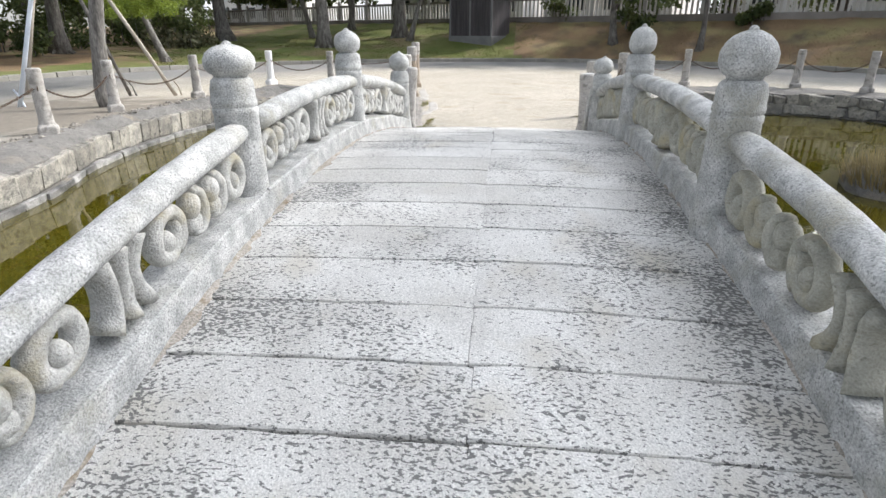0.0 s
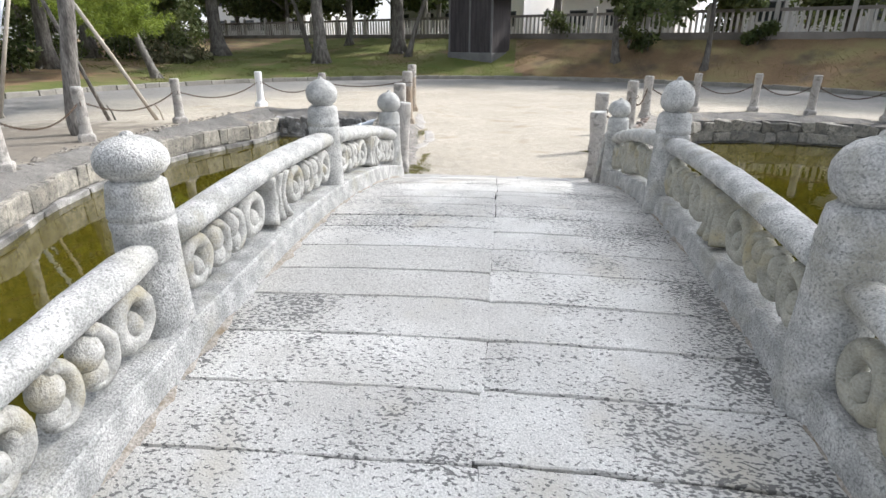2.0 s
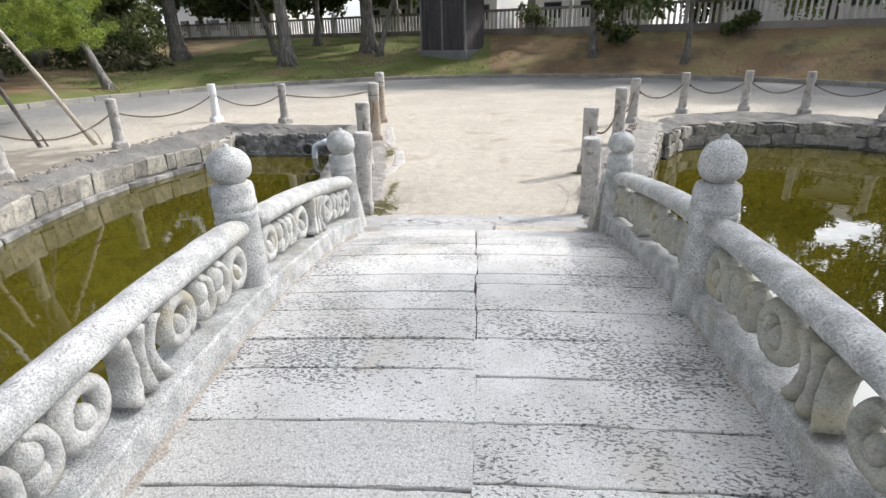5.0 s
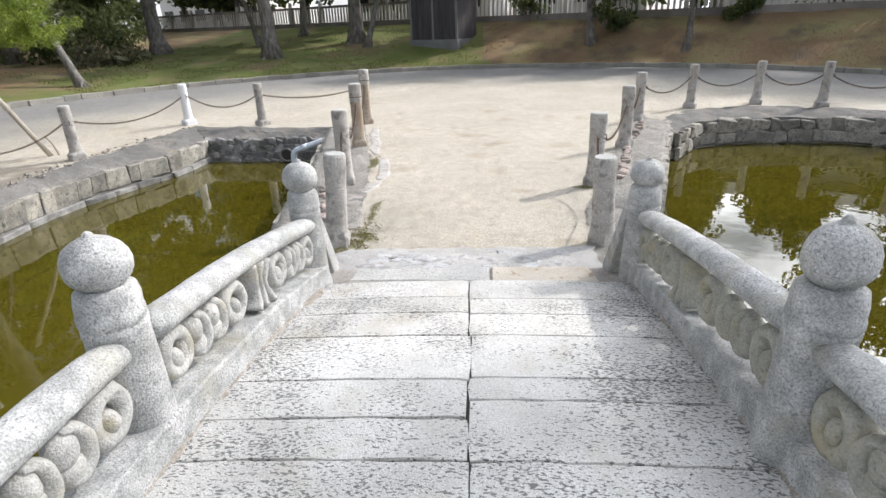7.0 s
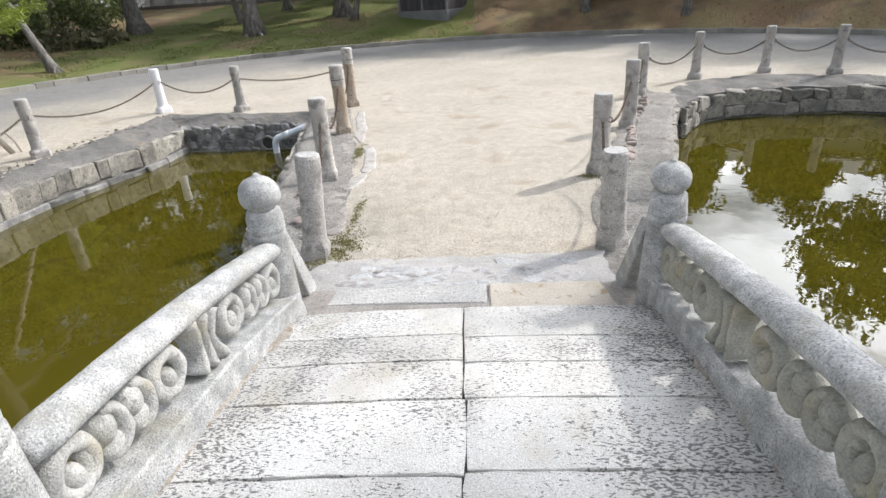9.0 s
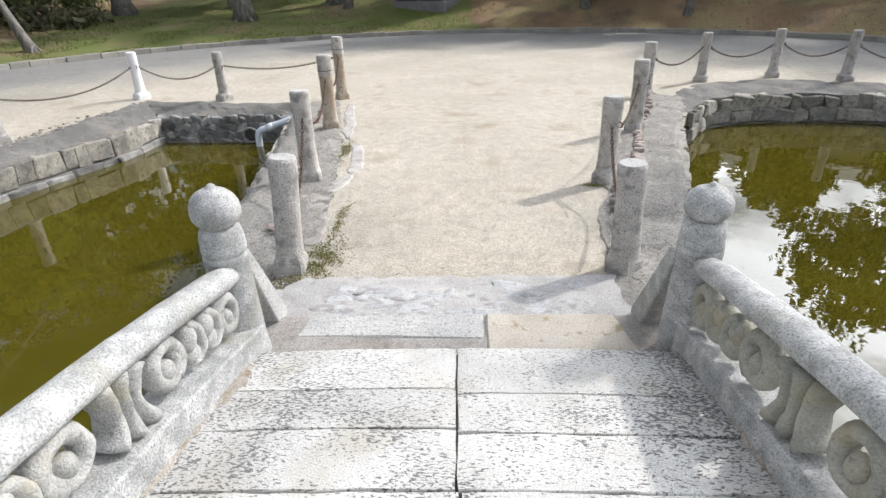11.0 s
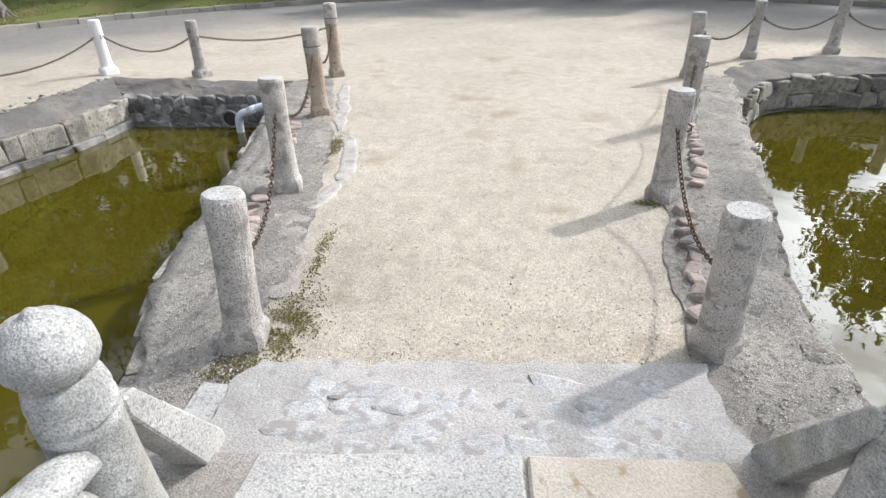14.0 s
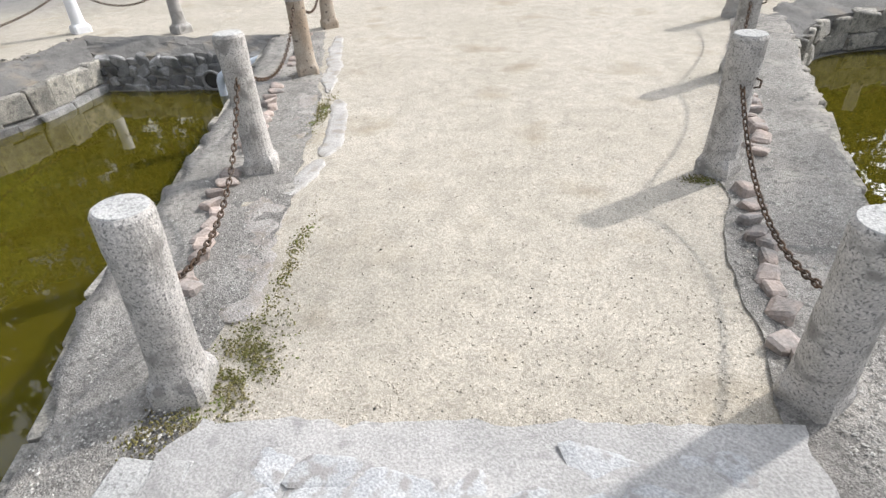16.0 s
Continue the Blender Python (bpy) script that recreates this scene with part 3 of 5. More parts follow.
def deck_slab(x0, x1, y0, y1, seed, mat):
    """One paving slab whose long edges follow the arch, with chipped edges."""
    rnd = random.Random(seed)
    bm = bmesh.new()
    lift = rnd.uniform(-0.0015, 0.0015)
    tilt = rnd.uniform(-0.003, 0.003)
    g = 0.0022 + 0.0036 * rnd.random() ** 2
    n = 22
    def spot(u, y, dz):
        x = x0 + (x1 - x0) * u
        return (x, y, arch(y) - 0.03 * (x / 1.2) ** 2 + lift + tilt * (u - 0.5) + dz)
    ys = [y0 + g, y0 + g + 0.004] + [y0 + (y1 - y0) * k / 8 for k in range(1, 8)] + [y1 - g - 0.004, y1 - g]
    dz = [-0.004, 0] + [0] * 7 + [0, -0.004]
    rows = [[(x, y, arch(y0) - 0.10) for x, y, _ in (spot(i / n, y0 + g, 0) for i in range(n + 1))]]
    for y, d in zip(ys, dz):
        row = []
        for i in range(n + 1):
            u = i / n
            chip = max(0.0, noise.noise(Vector((i * 0.9 + seed, y * 9, 0.3))) - 0.10) * 0.030 if y in (ys[0], ys[-1]) else 0.0
            e = (0.009 if y > (y0 + y1) / 2 else -0.009) * (noise.noise(Vector((i * 0.35 + seed * 3.1, y, 7.7))) + 0.5 * noise.noise(Vector((i * 1.3 + seed, y, 1.7))))
            px, py, pz = spot(u, y + (e if y in ys[:2] + ys[-2:] else 0.0), d - chip - (0.005 if i in (0, n) else 0))
            if abs(x0 + (x1 - x0) * u) < 0.06:
                px += 0.013 * noise.noise(Vector((1.2, y * 16.0, 4.0))) + 0.004 * noise.noise(Vector((seed * 2.2, y * 40.0, 4.0))) - (0.005 if x0 < -0.5 else -0.005) * max(0.0, min(1.0, (y - 3.2)))
            row.append((px, py, pz))
        rows.append(row)
    rows.append([(x, y, arch(y1) - 0.10) for x, y, _ in (spot(i / n, y1 - g, 0) for i in range(n + 1))])
    vs = [[bm.verts.new(p) for p in row] for row in rows]
    for a, b in zip(vs, vs[1:]):
        for k in range(n):
            bm.faces.new((a[k], a[k + 1], b[k + 1], b[k]))
    bm.faces.new([r[0] for r in vs])
    bm.faces.new([r[-1] for r in reversed(vs)])
    part("slab", bm, mat, BRIDGE)


def middle_joint(k, y):
    return float(np.interp(y, (0.3, 1.6, 1.9, 5.2, 5.7, 6.1), (0.05, 0.015, 0.033, 0.024, 0.006, -0.005))) + 0.006 * math.sin(k * 2.3)


for k in range(len(JOINTS_L) - 1):
    deck_slab(left_x(JOINTS_L[k]) + 0.04, middle_joint(k, JOINTS_L[k]) - 0.0015, JOINTS_L[k], JOINTS_L[k + 1], k + 1, FINE_SLAB if JOINTS_L[k] in (2.51, 2.79) else SLAB)
for k in range(len(JOINTS_R) - 1):
    deck_slab(middle_joint(k, JOINTS_R[k]) + 0.0015, right_x(JOINTS_R[k]) - 0.03, JOINTS_R[k], JOINTS_R[k + 1], k + 101, SLAB)


def balustrade_post(x, y, h, plump, seed, label, wide=1.0):
    """A round post with an onion-shaped finial on a narrow neck."""
    th = holder("balustrade_post", pose(x, y, arch(y) - 0.06, 0, 0, 17 * seed), label, "balustrade post", "posts of the bridge balustrade")
    bm = bmesh.new()
    b0 = 0.06
    top = h - 0.215 * plump - 0.012
    s = top / 0.64
    prof = [(0.128, -0.25), (0.126, b0 + 0.02), (0.120, b0 + 0.10 * s), (0.114, b0 + 0.30 * s), (0.110, b0 + 0.470 * s), (0.113, b0 + 0.475 * s), (0.113, b0 + 0.497 * s), (0.108, b0 + 0.502 * s), (0.108, b0 + 0.510 * s), (0.113, b0 + 0.514 * s),
            (0.113, b0 + 0.538 * s), (0.109, b0 + 0.544 * s), (0.109, b0 + 0.585 * s), (0.101, b0 + 0.625 * s), (0.080, b0 + 0.640 * s)]
    add_lathe(bm, prof, 28)
    roughen(bm, 0.005, 14.0, seed)
    part("shaft", bm, GRANITE, th, smooth=True)
    bm = bmesh.new()
    fin = [(0.076, -0.008), (0.078, 0.010), (0.102, 0.026), (0.117, 0.055), (0.121, 0.085), (0.117, 0.122), (0.101, 0.158), (0.073, 0.186), (0.040, 0.203), (0.022, 0.209), (0.019, 0.220), (0.008, 0.229)]
    add_lathe(bm, [(r * wide, b0 + top + z * plump) for r, z in fin], 28)
    roughen(bm, 0.006, 12.0, seed + 5)
    part("finial", bm, GRANITE, th, "rounded onion-shaped granite finial", smooth=True)
    return th


POST_L, POST_R = [-0.20, 2.04, 4.12, 6.18], [-0.20, 1.99, 4.10, 6.24]
POST_H = [(0.87, 0.92), (0.865, 0.93), (0.868, 0.890), (0.92, 0.885)]
for i, y in enumerate(POST_L):
    balustrade_post(left_x(y), y, POST_H[i][0], (0.80, 0.74, 0.86, 0.97)[i], i + 1, "weathered grey granite bridge post with an onion-shaped cap", (1.0, 1.04, 0.92, 1.02)[i])
    y = POST_R[i]
    balustrade_post(right_x(y), y, POST_H[i][1], 0.98 if i < 3 else 0.84, i + 6, "lichen-spotted granite bridge post with an onion-shaped cap", (0.95, 0.98, 0.88, 0.95)[i])


def balustrade_bay(side, y0, y1, seed):
    """Handrail, base beam and carved scrollwork between two posts; side -1 is the left one."""
    th = holder("stone_railing", Matrix(), "granite balustrade panel of carved wave scrolls under a rounded handrail", "balustrade", "panels of the bridge balustrade")
    rail_v = 0.437 if side < 0 else 0.457
    beam_v = 0.112 if side < 0 else 0.110
    front = 1.0 if side < 0 else 0.72
    mid_v = 0.262 if side < 0 else (0.236 if y0 < 0 else 0.258)
    stone = SCROLL_STONE if side < 0 else OLIVE_STONE

    def at(y, v, w):
        """Along the bay, above the deck, towards the deck's middle."""
        x = left_x(y) + 0.030 + w if side < 0 else right_x(y) - w
        return Vector((x, y, arch(y) + v))

    n = 18
    bm = bmesh.new()
    rings = []
    for i in range(n + 1):
        y = y0 + 0.09 + (y1 - y0 - 0.18) * i / n
        ring = []
        for k in range(14):
            a = 2 * math.pi * k / 14
            rr = 1.0 if i not in (0, n) else 0.86
            ring.append(at(y, rail_v + 0.058 * math.sin(a) * rr, 0.078 * math.cos(a) * rr))
        rings.append([bm.verts.new(p + noise.noise_vector(p * 9) * 0.004) for p in ring])
    for a, b in zip(rings, rings[1:]):
        for k in range(14):
            bm.faces.new((a[k], a[(k + 1) % 14], b[(k + 1) % 14], b[k]))
    bm.faces.new(rings[0])
    bm.faces.new(list(reversed(rings[-1])))
    part("handrail", bm, GRANITE, th, smooth=True)
    bm = bmesh.new()
    prof = [(0.118, -0.06), (0.112, 0.0), (0.108, 0.030), (0.104, 0.060), (0.101, beam_v - 0.012), (0.092, beam_v), (-0.10, beam_v + 0.004), (-0.13, beam_v - 0.02), (-0.15, -0.30)]
    m_r = 44
    rows = []
    for i in range(m_r + 1):
        u = i / m_r
        y = y0 + (y1 - y0) * u
        row = []
        drop = 0.96 + 0.04 * math.sin(u * 9 + seed)
        for w, v in prof:
            v = v * drop if v > 0 else v
            p = at(y, v, w * (front if w > 0 else 1.0))
            row.append(p + noise.noise_vector(p * 4) * 0.008 + noise.noise_vector(p * 17) * 0.004)
        rows.append(row)
    add_sheet(bm, rows)
    bm.verts.ensure_lookup_table()
    m = len(prof)
    bm.faces.new([bm.verts[k] for k in range(m)])
    bm.faces.new([bm.verts[m_r * m + k] for k in reversed(range(m))])
    part("base_beam", bm, GRANITE, th)

    mid = (y0 + y1) / 2
    half = (y1 - y0) / 2 - 0.13

    def blob(bm, cy, cv, ry, rv, rw):
        g = bmesh.ops.create_uvsphere(bm, u_segments=14, v_segments=9, radius=1.0)
        c = at(cy, cv, 0.0)
        for v in g["verts"]:
            v.co = c + Vector((v.co.x * rw, v.co.y * ry, v.co.z * rv))

    def ring_scroll(cy, r, turn):
        """A scroll: a thick flat-faced band that closes round and winds into a knob, pierced above it."""
        bm = bmesh.new()
        pts, rad = [], []
        rv = 0.122 if side < 0 else 0.132
        for i in range(34):
            u = i / 33
            a = -math.pi / 2 - turn * (0.4 + u * 2 * math.pi * 1.30)
            q = 1.0 - 0.30 * max(0.0, u - 0.62) / 0.38
            band = 0.036 - 0.010 * max(0.0, u - 0.70) / 0.30
            pts.append(at(cy + (r - 0.031) * q * math.cos(a), mid_v + (rv - 0.032) * q * math.sin(a) - 0.008 * (1 - q), 0.0))
            rad.append(band)
        add_tube(bm, pts, rad, 10, 1.25)
        blob(bm, cy + turn * 0.006, mid_v - 0.026, r * 0.37, rv * 0.42, 0.046)
        roughen(bm, 0.005, 18, seed)
        part("scroll", bm, stone, th, smooth=True)

    def wave(cy, r):
        """A curling wave between two scrolls: a crescent on the far side of a ball."""
        bm = bmesh.new()
        pts, rad = [], []
        for i in range(18):
            u = i / 17
            a = 1.75 - 3.9 * u
            pts.append(at(cy + r * 0.78 * math.cos(a), mid_v - 0.004 + 0.090 * math.sin(a), 0.0))
            rad.append(0.014 + 0.020 * math.sin(math.pi * (0.10 + 0.78 * u)))
        add_tube(bm, pts, rad, 10, 1.5)
        blob(bm, cy - r * 0.20, mid_v + 0.026, r * 0.66, 0.066, 0.050)
        blob(bm, cy - r * 0.05, mid_v - 0.056, r * 0.70, 0.054, 0.040)
        roughen(bm, 0.005, 18, seed + 2)
        part("wave", bm, stone, th, smooth=True)

    def rib(cy, bend):
        bm = bmesh.new()
        pts = [at(cy + bend * ((u / 10 - 0.5) ** 2 * 0.17 - 0.012), mid_v - 0.130 + 0.262 * u / 10, 0.0) for u in range(11)]
        add_tube(bm, pts, [0.029 + 0.010 * (abs(u - 5) / 5) ** 2 for u in range(11)], 10, 2.0)
        roughen(bm, 0.007, 22, seed + 4)
        part("rib", bm, stone, th, smooth=True)

    s = half / 0.91
    for q in (-1, 1):
        ring_scroll(mid + q * 0.825 * s, 0.112, q)
        wave(mid + q * 0.645 * s, 0.086)
        wave(mid + q * 0.490 * s, 0.080)
        ring_scroll(mid + q * 0.290 * s, 0.122, -q)
        rib(mid + q * 0.068 * s, q)
    rib(mid, 0.0)
    return th


for i in range(3):
    balustrade_bay(-1, POST_L[i], POST_L[i + 1], i + 1)
    balustrade_bay(1, POST_R[i], POST_R[i + 1], i + 11)


# ---------------------------------------------------------------- foot of the bridge
def block(name, corners, z0, z1, mat, label, category, chip=0.012, bevel=0.012):
    """A hewn stone on a four-cornered plan."""
    bm = bmesh.new()
    lo = [bm.verts.new((x, y, z0)) for x, y in corners]
    hi = [bm.verts.new((x, y, z1)) for x, y in corners]
    bm.faces.new(list(reversed(lo)))
    bm.faces.new(hi)
    for k in range(4):
        bm.faces.new((lo[k], lo[(k + 1) % 4], hi[(k + 1) % 4], hi[k]))
    bmesh.ops.bevel(bm, geom=list(bm.edges), offset=bevel, segments=1, affect="EDGES", profile=0.5)
    bmesh.ops.subdivide_edges(bm, edges=list(bm.edges), cuts=3, use_grid_fill=True)
    roughen(bm, chip, 7.0, corners[0][0])
    return solid(name, bm, mat, label, category)


block("step_stone", [(-0.98, 6.40), (0.165, 6.37), (0.170, 6.64), (-0.93, 6.62)], -0.2, 0.135, PALE_STONE, "long pale granite step at the foot of the bridge", "step", 0.016)
block("step_stone", [(0.185, 6.16), (1.05, 6.16), (0.98, 6.62), (0.185, 6.63)], -0.2, 0.142, TAN_STONE, "tan granite step with a crack beside it", "step", 0.018)
block("paving_block", [(-1.45, 6.84), (-1.08, 6.82), (-1.10, 7.12), (-1.42, 7.13)], -0.2, 0.048, PALE_STONE, "rough speckled granite block set in cement", "stone", 0.014)
bm = bmesh.new()
rows = []
for i in range(13):
    y = 5.96 + 0.66 * i / 12
    rows.append([(-1.62 + 3.16 * k / 16, y, 0.124 + 0.010 * noise.noise(Vector((k * 0.7, y * 8, 0)))) for k in range(17)])
add_sheet(bm, rows)
solid("pavement_gutter", bm, GUTTER, "grey cement joint between deck and step", "pavement", kind="structure")
bm = bmesh.new()
rows = []
for i in range(17):
    y = 6.60 + 0.72 * i / 16
    rows.append([(-1.25 + 2.40 * k / 32 + (0.12 * noise.noise(Vector((k, y * 5.0, 0))) if k in (0, 32) else 0), y + (0.05 * noise.noise(Vector((k * 0.6, 3, 0))) + 0.03 * noise.noise(Vector((k * 1.7, 9, 0))) if i == 16 else 0), 0.10 - 0.075 * i / 16 + 0.012 * noise.noise(Vector((k * 0.8, y * 9, 0)))) for k in range(33)])
add_sheet(bm, rows)
STRIP_MAT = material("stone_set_cement", (0.34, 0.33, 0.315), (0.44, 0.425, 0.405), 3.0, 0.9, 90, 0.45, 0.5, spots=(0.26, 0.25, 0.24), spot_scale=12, spot_edge=(0.55, 0.75))
STRIP = solid("pavement_apron", bm, STRIP_MAT, "pale stones set flat in cement below the bridge", "pavement", kind="structure", smooth=True)


def brace(x0, y0, x1, y1, z_top, side):
    """A thin stone slab leaning against the last bridge post."""
    bm = bmesh.new()
    t = 0.075
    prof = [(0.02, z_top - 0.07), (0.30, 0.0), (0.42, -0.03), (0.47, 0.0), (0.46, 0.05), (0.08, z_top), (0.02, z_top)]
    d = Vector((x1 - x0, y1 - y0, 0)).normalized()
    nrm = Vector((d.y, -d.x, 0))
    base = Vector((x0, y0, 0.10))
    a = [bm.verts.new(base + d * u + Vector((0, 0, v)) + nrm * t) for u, v in prof]
    b = [bm.verts.new(base + d * u + Vector((0, 0, v)) - nrm * t) for u, v in prof]
    bm.faces.new(a)
    bm.faces.new(list(reversed(b)))
    for k in range(len(prof)):
        bm.faces.new((a[k], b[k], b[(k + 1) % len(prof)], a[(k + 1) % len(prof)]))
    bmesh.ops.bevel(bm, geom=list(bm.edges), offset=0.008, segments=1, affect="EDGES", profile=0.5)
    solid("brace_stone", bm, PALE_STONE if side < 0 else GRANITE, "slanting granite brace slab against the end post", "brace stone")


brace(-1.20, 6.27, -1.20, 6.75, 0.66, -1)
brace(1.22, 6.24, 1.20, 6.70, 0.66, 1)


# ---------------------------------------------------------------- chain posts
def chain_post(x, y, h, mat, label, lean=(0, 0), turn=0.0, seed=1, r=0.108, foot=0.118):
    th = holder("chain_post", pose(x, y, 0, lean[0], lean[1], turn), label, "bollard", "chain posts round the pond")
    bm = bmesh.new()
    q = foot
    prof = [(q, -0.12), (q, 0.0), (q, 0.085), (q - 0.004, 0.11), (r + 0.20 * (q - r), 0.145), (r, 0.20), (r - 0.006, 0.45), (r - 0.008, h - 0.30), (r - 0.004, h - 0.16), (r - 0.002, h - 0.15), (r - 0.002, h - 0.02), (r - 0.012, h)]
    add_lathe(bm, prof, 24, [1, 1, 1, 0.85, 0.25, 0.04, 0, 0, 0, 0, 0, 0])
    roughen(bm, 0.005, 11.0, seed)
    part("shaft", bm, mat, th, smooth=False)
    # thin top disc in a paler stone, sunlight painted by colour
    bm = bmesh.new()
    add_lathe(bm, [(r - 0.013, h - 0.001), (r - 0.016, h + 0.004)], 24)
    part("top_face", bm, PALE_STONE if mat is not WHITE_POST else WHITE_POST, th, "pale post top with sunlight put into its colour")
    if abs(y - 7.48) < 0.1:
        return th
    if mat is not RUST_STONE:
        bm = bmesh.new()
        add_tube(bm, [(0, -r + 0.01, h * 0.70 + 0.03), (0, -r - 0.025, h * 0.70 + 0.02), (0, -r - 0.025, h * 0.70 - 0.02), (0, -r + 0.01, h * 0.70 - 0.03)], 0.007, 6)
        part("iron_staple", bm, IRON, th, "rusty iron staple")
        return th
    bm = bmesh.new()
    add_lathe(bm, [(r + 0.001, h - 0.30), (r + 0.002, h - 0.28), (r + 0.002, h - 0.02), (r - 0.010, h + 0.001)], 24)
    part("upper_shaft", bm, POST_STONE, th, "pale unstained top of the post")
    bm = bmesh.new()
    pts = [(r * math.cos(a), r * math.sin(a), h - 0.22) for a in [2 * math.pi * k / 24 for k in range(25)]]
    add_tube(bm, pts, 0.006, 5, 1.0, False)
    part("iron_ring", bm, IRON, th, "rusty iron ring")
    return th


GREY = "weathered round granite post with a squared foot"
CAUSE_POSTS_L = [(-1.33, 7.50, 0.93, POST_STONE), (-1.72, 9.70, 1.02, POST_STONE), (-2.02, 12.20, 1.10, RUST_STONE), (-2.32, 14.62, 1.15, RUST_STONE)]
CAUSE_POSTS_R = [(1.295, 7.47, 0.86, POST_STONE), (1.62, 9.47, 0.93, POST_STONE), (2.56, 11.68, 0.99, POST_STONE), (3.45, 14.15, 0.96, POST_STONE)]
BANK_L = [(-6.3, 3.6, 0.93, POST_STONE), (-6.66, 6.82, 0.93, POST_STONE), (-7.28, 9.2, 0.93, POST_STONE), (-6.98, 11.65, 0.93, POST_STONE), (-6.65, 15.10, 0.92, WHITE_POST), (-4.74, 14.74, 0.92, POST_STONE)]
BANK_R = [(5.05, 15.66, 0.96, POST_STONE), (6.68, 15.98, 0.96, POST_STONE), (7.80, 15.32, 0.96, POST_STONE), (8.95, 14.2, 0.96, POST_STONE), (10.0, 12.9, 0.96, POST_STONE)]
sd = 1
for row in (CAUSE_POSTS_L, CAUSE_POSTS_R, BANK_L, BANK_R):
    for x, y, h, mat in row:
        lab = GREY
        if mat is WHITE_POST:
            lab = "whitewashed round stone post with a squared foot"
        elif mat is RUST_STONE:
            lab = "rust-brown stained round stone post with a squared foot"
        near = row in (CAUSE_POSTS_L, CAUSE_POSTS_R)
        chain_post(x, y, h, mat, lab, (0, 4.2 if x == -1.33 else (-3.4 if x == 1.295 else 0)), 7 * sd if near else 4 * sd, sd, 0.108 if near else 0.098, (0.122 if row is CAUSE_POSTS_L else 0.108 + 0.010 * (y > 9)) if near else 0.135)
        sd += 1

# ---------------------------------------------------------------- kerb, mound, fence
FENCE_A, FENCE_B = Vector((-30.0, 53.0)), Vector((26.0, 20.5))


def to_fence(p):
    d = (FENCE_B - FENCE_A).normalized()
    n = Vector((d.y, -d.x))
    return (p - FENCE_A).dot(n)


def mound(p):
    d = (p - KERB_C).length - KERB_R - 0.2
    f = to_fence(p)
    if d <= 0:
        return 0.10
    if f <= 0:
        return 2.0
    return 0.10 + 1.9 * (d / (d + f)) ** 1.15 + 0.08 * noise.noise(Vector((p.x * 0.3, p.y * 0.3, 0)))


bm = bmesh.new()
rows = []
for i in range(60):
    r = KERB_R + 0.22 + 60 * (i / 59) ** 1.8
    rows.append([(KERB_C.x + r * math.sin(a), KERB_C.y + r * math.cos(a), mound(Vector((KERB_C.x + r * math.sin(a), KERB_C.y + r * math.cos(a)))) if i else -0.02) for a in [radians(-110 + 220 * k / 140) for k in range(141)]])
add_sheet(bm, rows)
LAWN_OB = solid("lawn", bm, LAWN, "thin green lawn and brown earth bank behind the kerb", "lawn", kind="structure", smooth=True)
LAWN_OB.data.materials.append(EARTH)
for poly in LAWN_OB.data.polygons:
    c = poly.center
    poly.material_index = 1 if c.x > 0.6 + 1.6 * noise.noise(Vector((c.y * 0.4, c.x * 0.4, 2.0))) or c.x < -17 else 0
KERB_OBJ = holder("kerb", Matrix(), "low grey stone kerb along the gravel road", "kerb", kind="structure")
bm = bmesh.new()
add_box(bm, -0.5, 0.5, -0.13, 0.13, -0.1, 0.17, 0.02)
roughen(bm, 0.008, 5)
kerb_mesh = mesh_of(bm, "kerb_stone", KERB)
count = 96
for k in range(count):
    a = radians(-95 + 190 * (k + 0.5) / count)
    ob = new("kerb_stone", kerb_mesh)
    ob.parent = KERB_OBJ
    r = KERB_R + 0.02 * math.sin(k * 3.7)
    ob.matrix_basis = pose(KERB_C.x + r * math.sin(a), KERB_C.y + r * math.cos(a), 0.012 * math.sin(k * 1.9), 0, 0, -math.degrees(a)) @ Matrix.Diagonal((KERB_R * radians(190 / count) - 0.012, 1, 1, 1))


def picket_fence():
    th = holder("stone_fence", Matrix(), "grey stone picket fence on a low base along the bank", "fence")
    d = (FENCE_B - FENCE_A).normalized()
    length = (FENCE_B - FENCE_A).length
    ang = math.degrees(math.atan2(d.y, d.x))
    bm = bmesh.new()
    add_box(bm, 0, length, -0.14, 0.14, -0.4, 0.22)
    base = part("base_beam", bm, FENCE_BASE, th)
    bm = bmesh.new()
    add_box(bm, 0, length, -0.07, 0.07, 1.10, 1.24)
    rail = part("rail", bm, FENCE_BASE, th)
    for ob in (base, rail):
        ob.matrix_basis = pose(FENCE_A.x, FENCE_A.y, 2.0, 0, 0, ang)
    bm = bmesh.new()
    add_box(bm, -0.052, 0.052, -0.03, 0.03, 0.2, 1.12)
    picket = mesh_of(bm, "picket", FENCE)
    bm = bmesh.new()
    add_lathe(bm, [(0.13, -0.3), (0.13, 1.42), (0.10, 1.50), (0.03, 1.56)], 4, [0, 0, 0, 0])
    tall = mesh_of(bm, "fence_post", FENCE)
    n = int(length / 0.26)
    for k in range(n):
        p = FENCE_A + d * (k + 0.5) * length / n
        ob = new("fence_post" if k % 11 == 0 else "picket", tall if k % 11 == 0 else picket)
        ob.parent = th
        ob.matrix_basis = pose(p.x, p.y, 2.0, 0, 0, ang)


picket_fence()


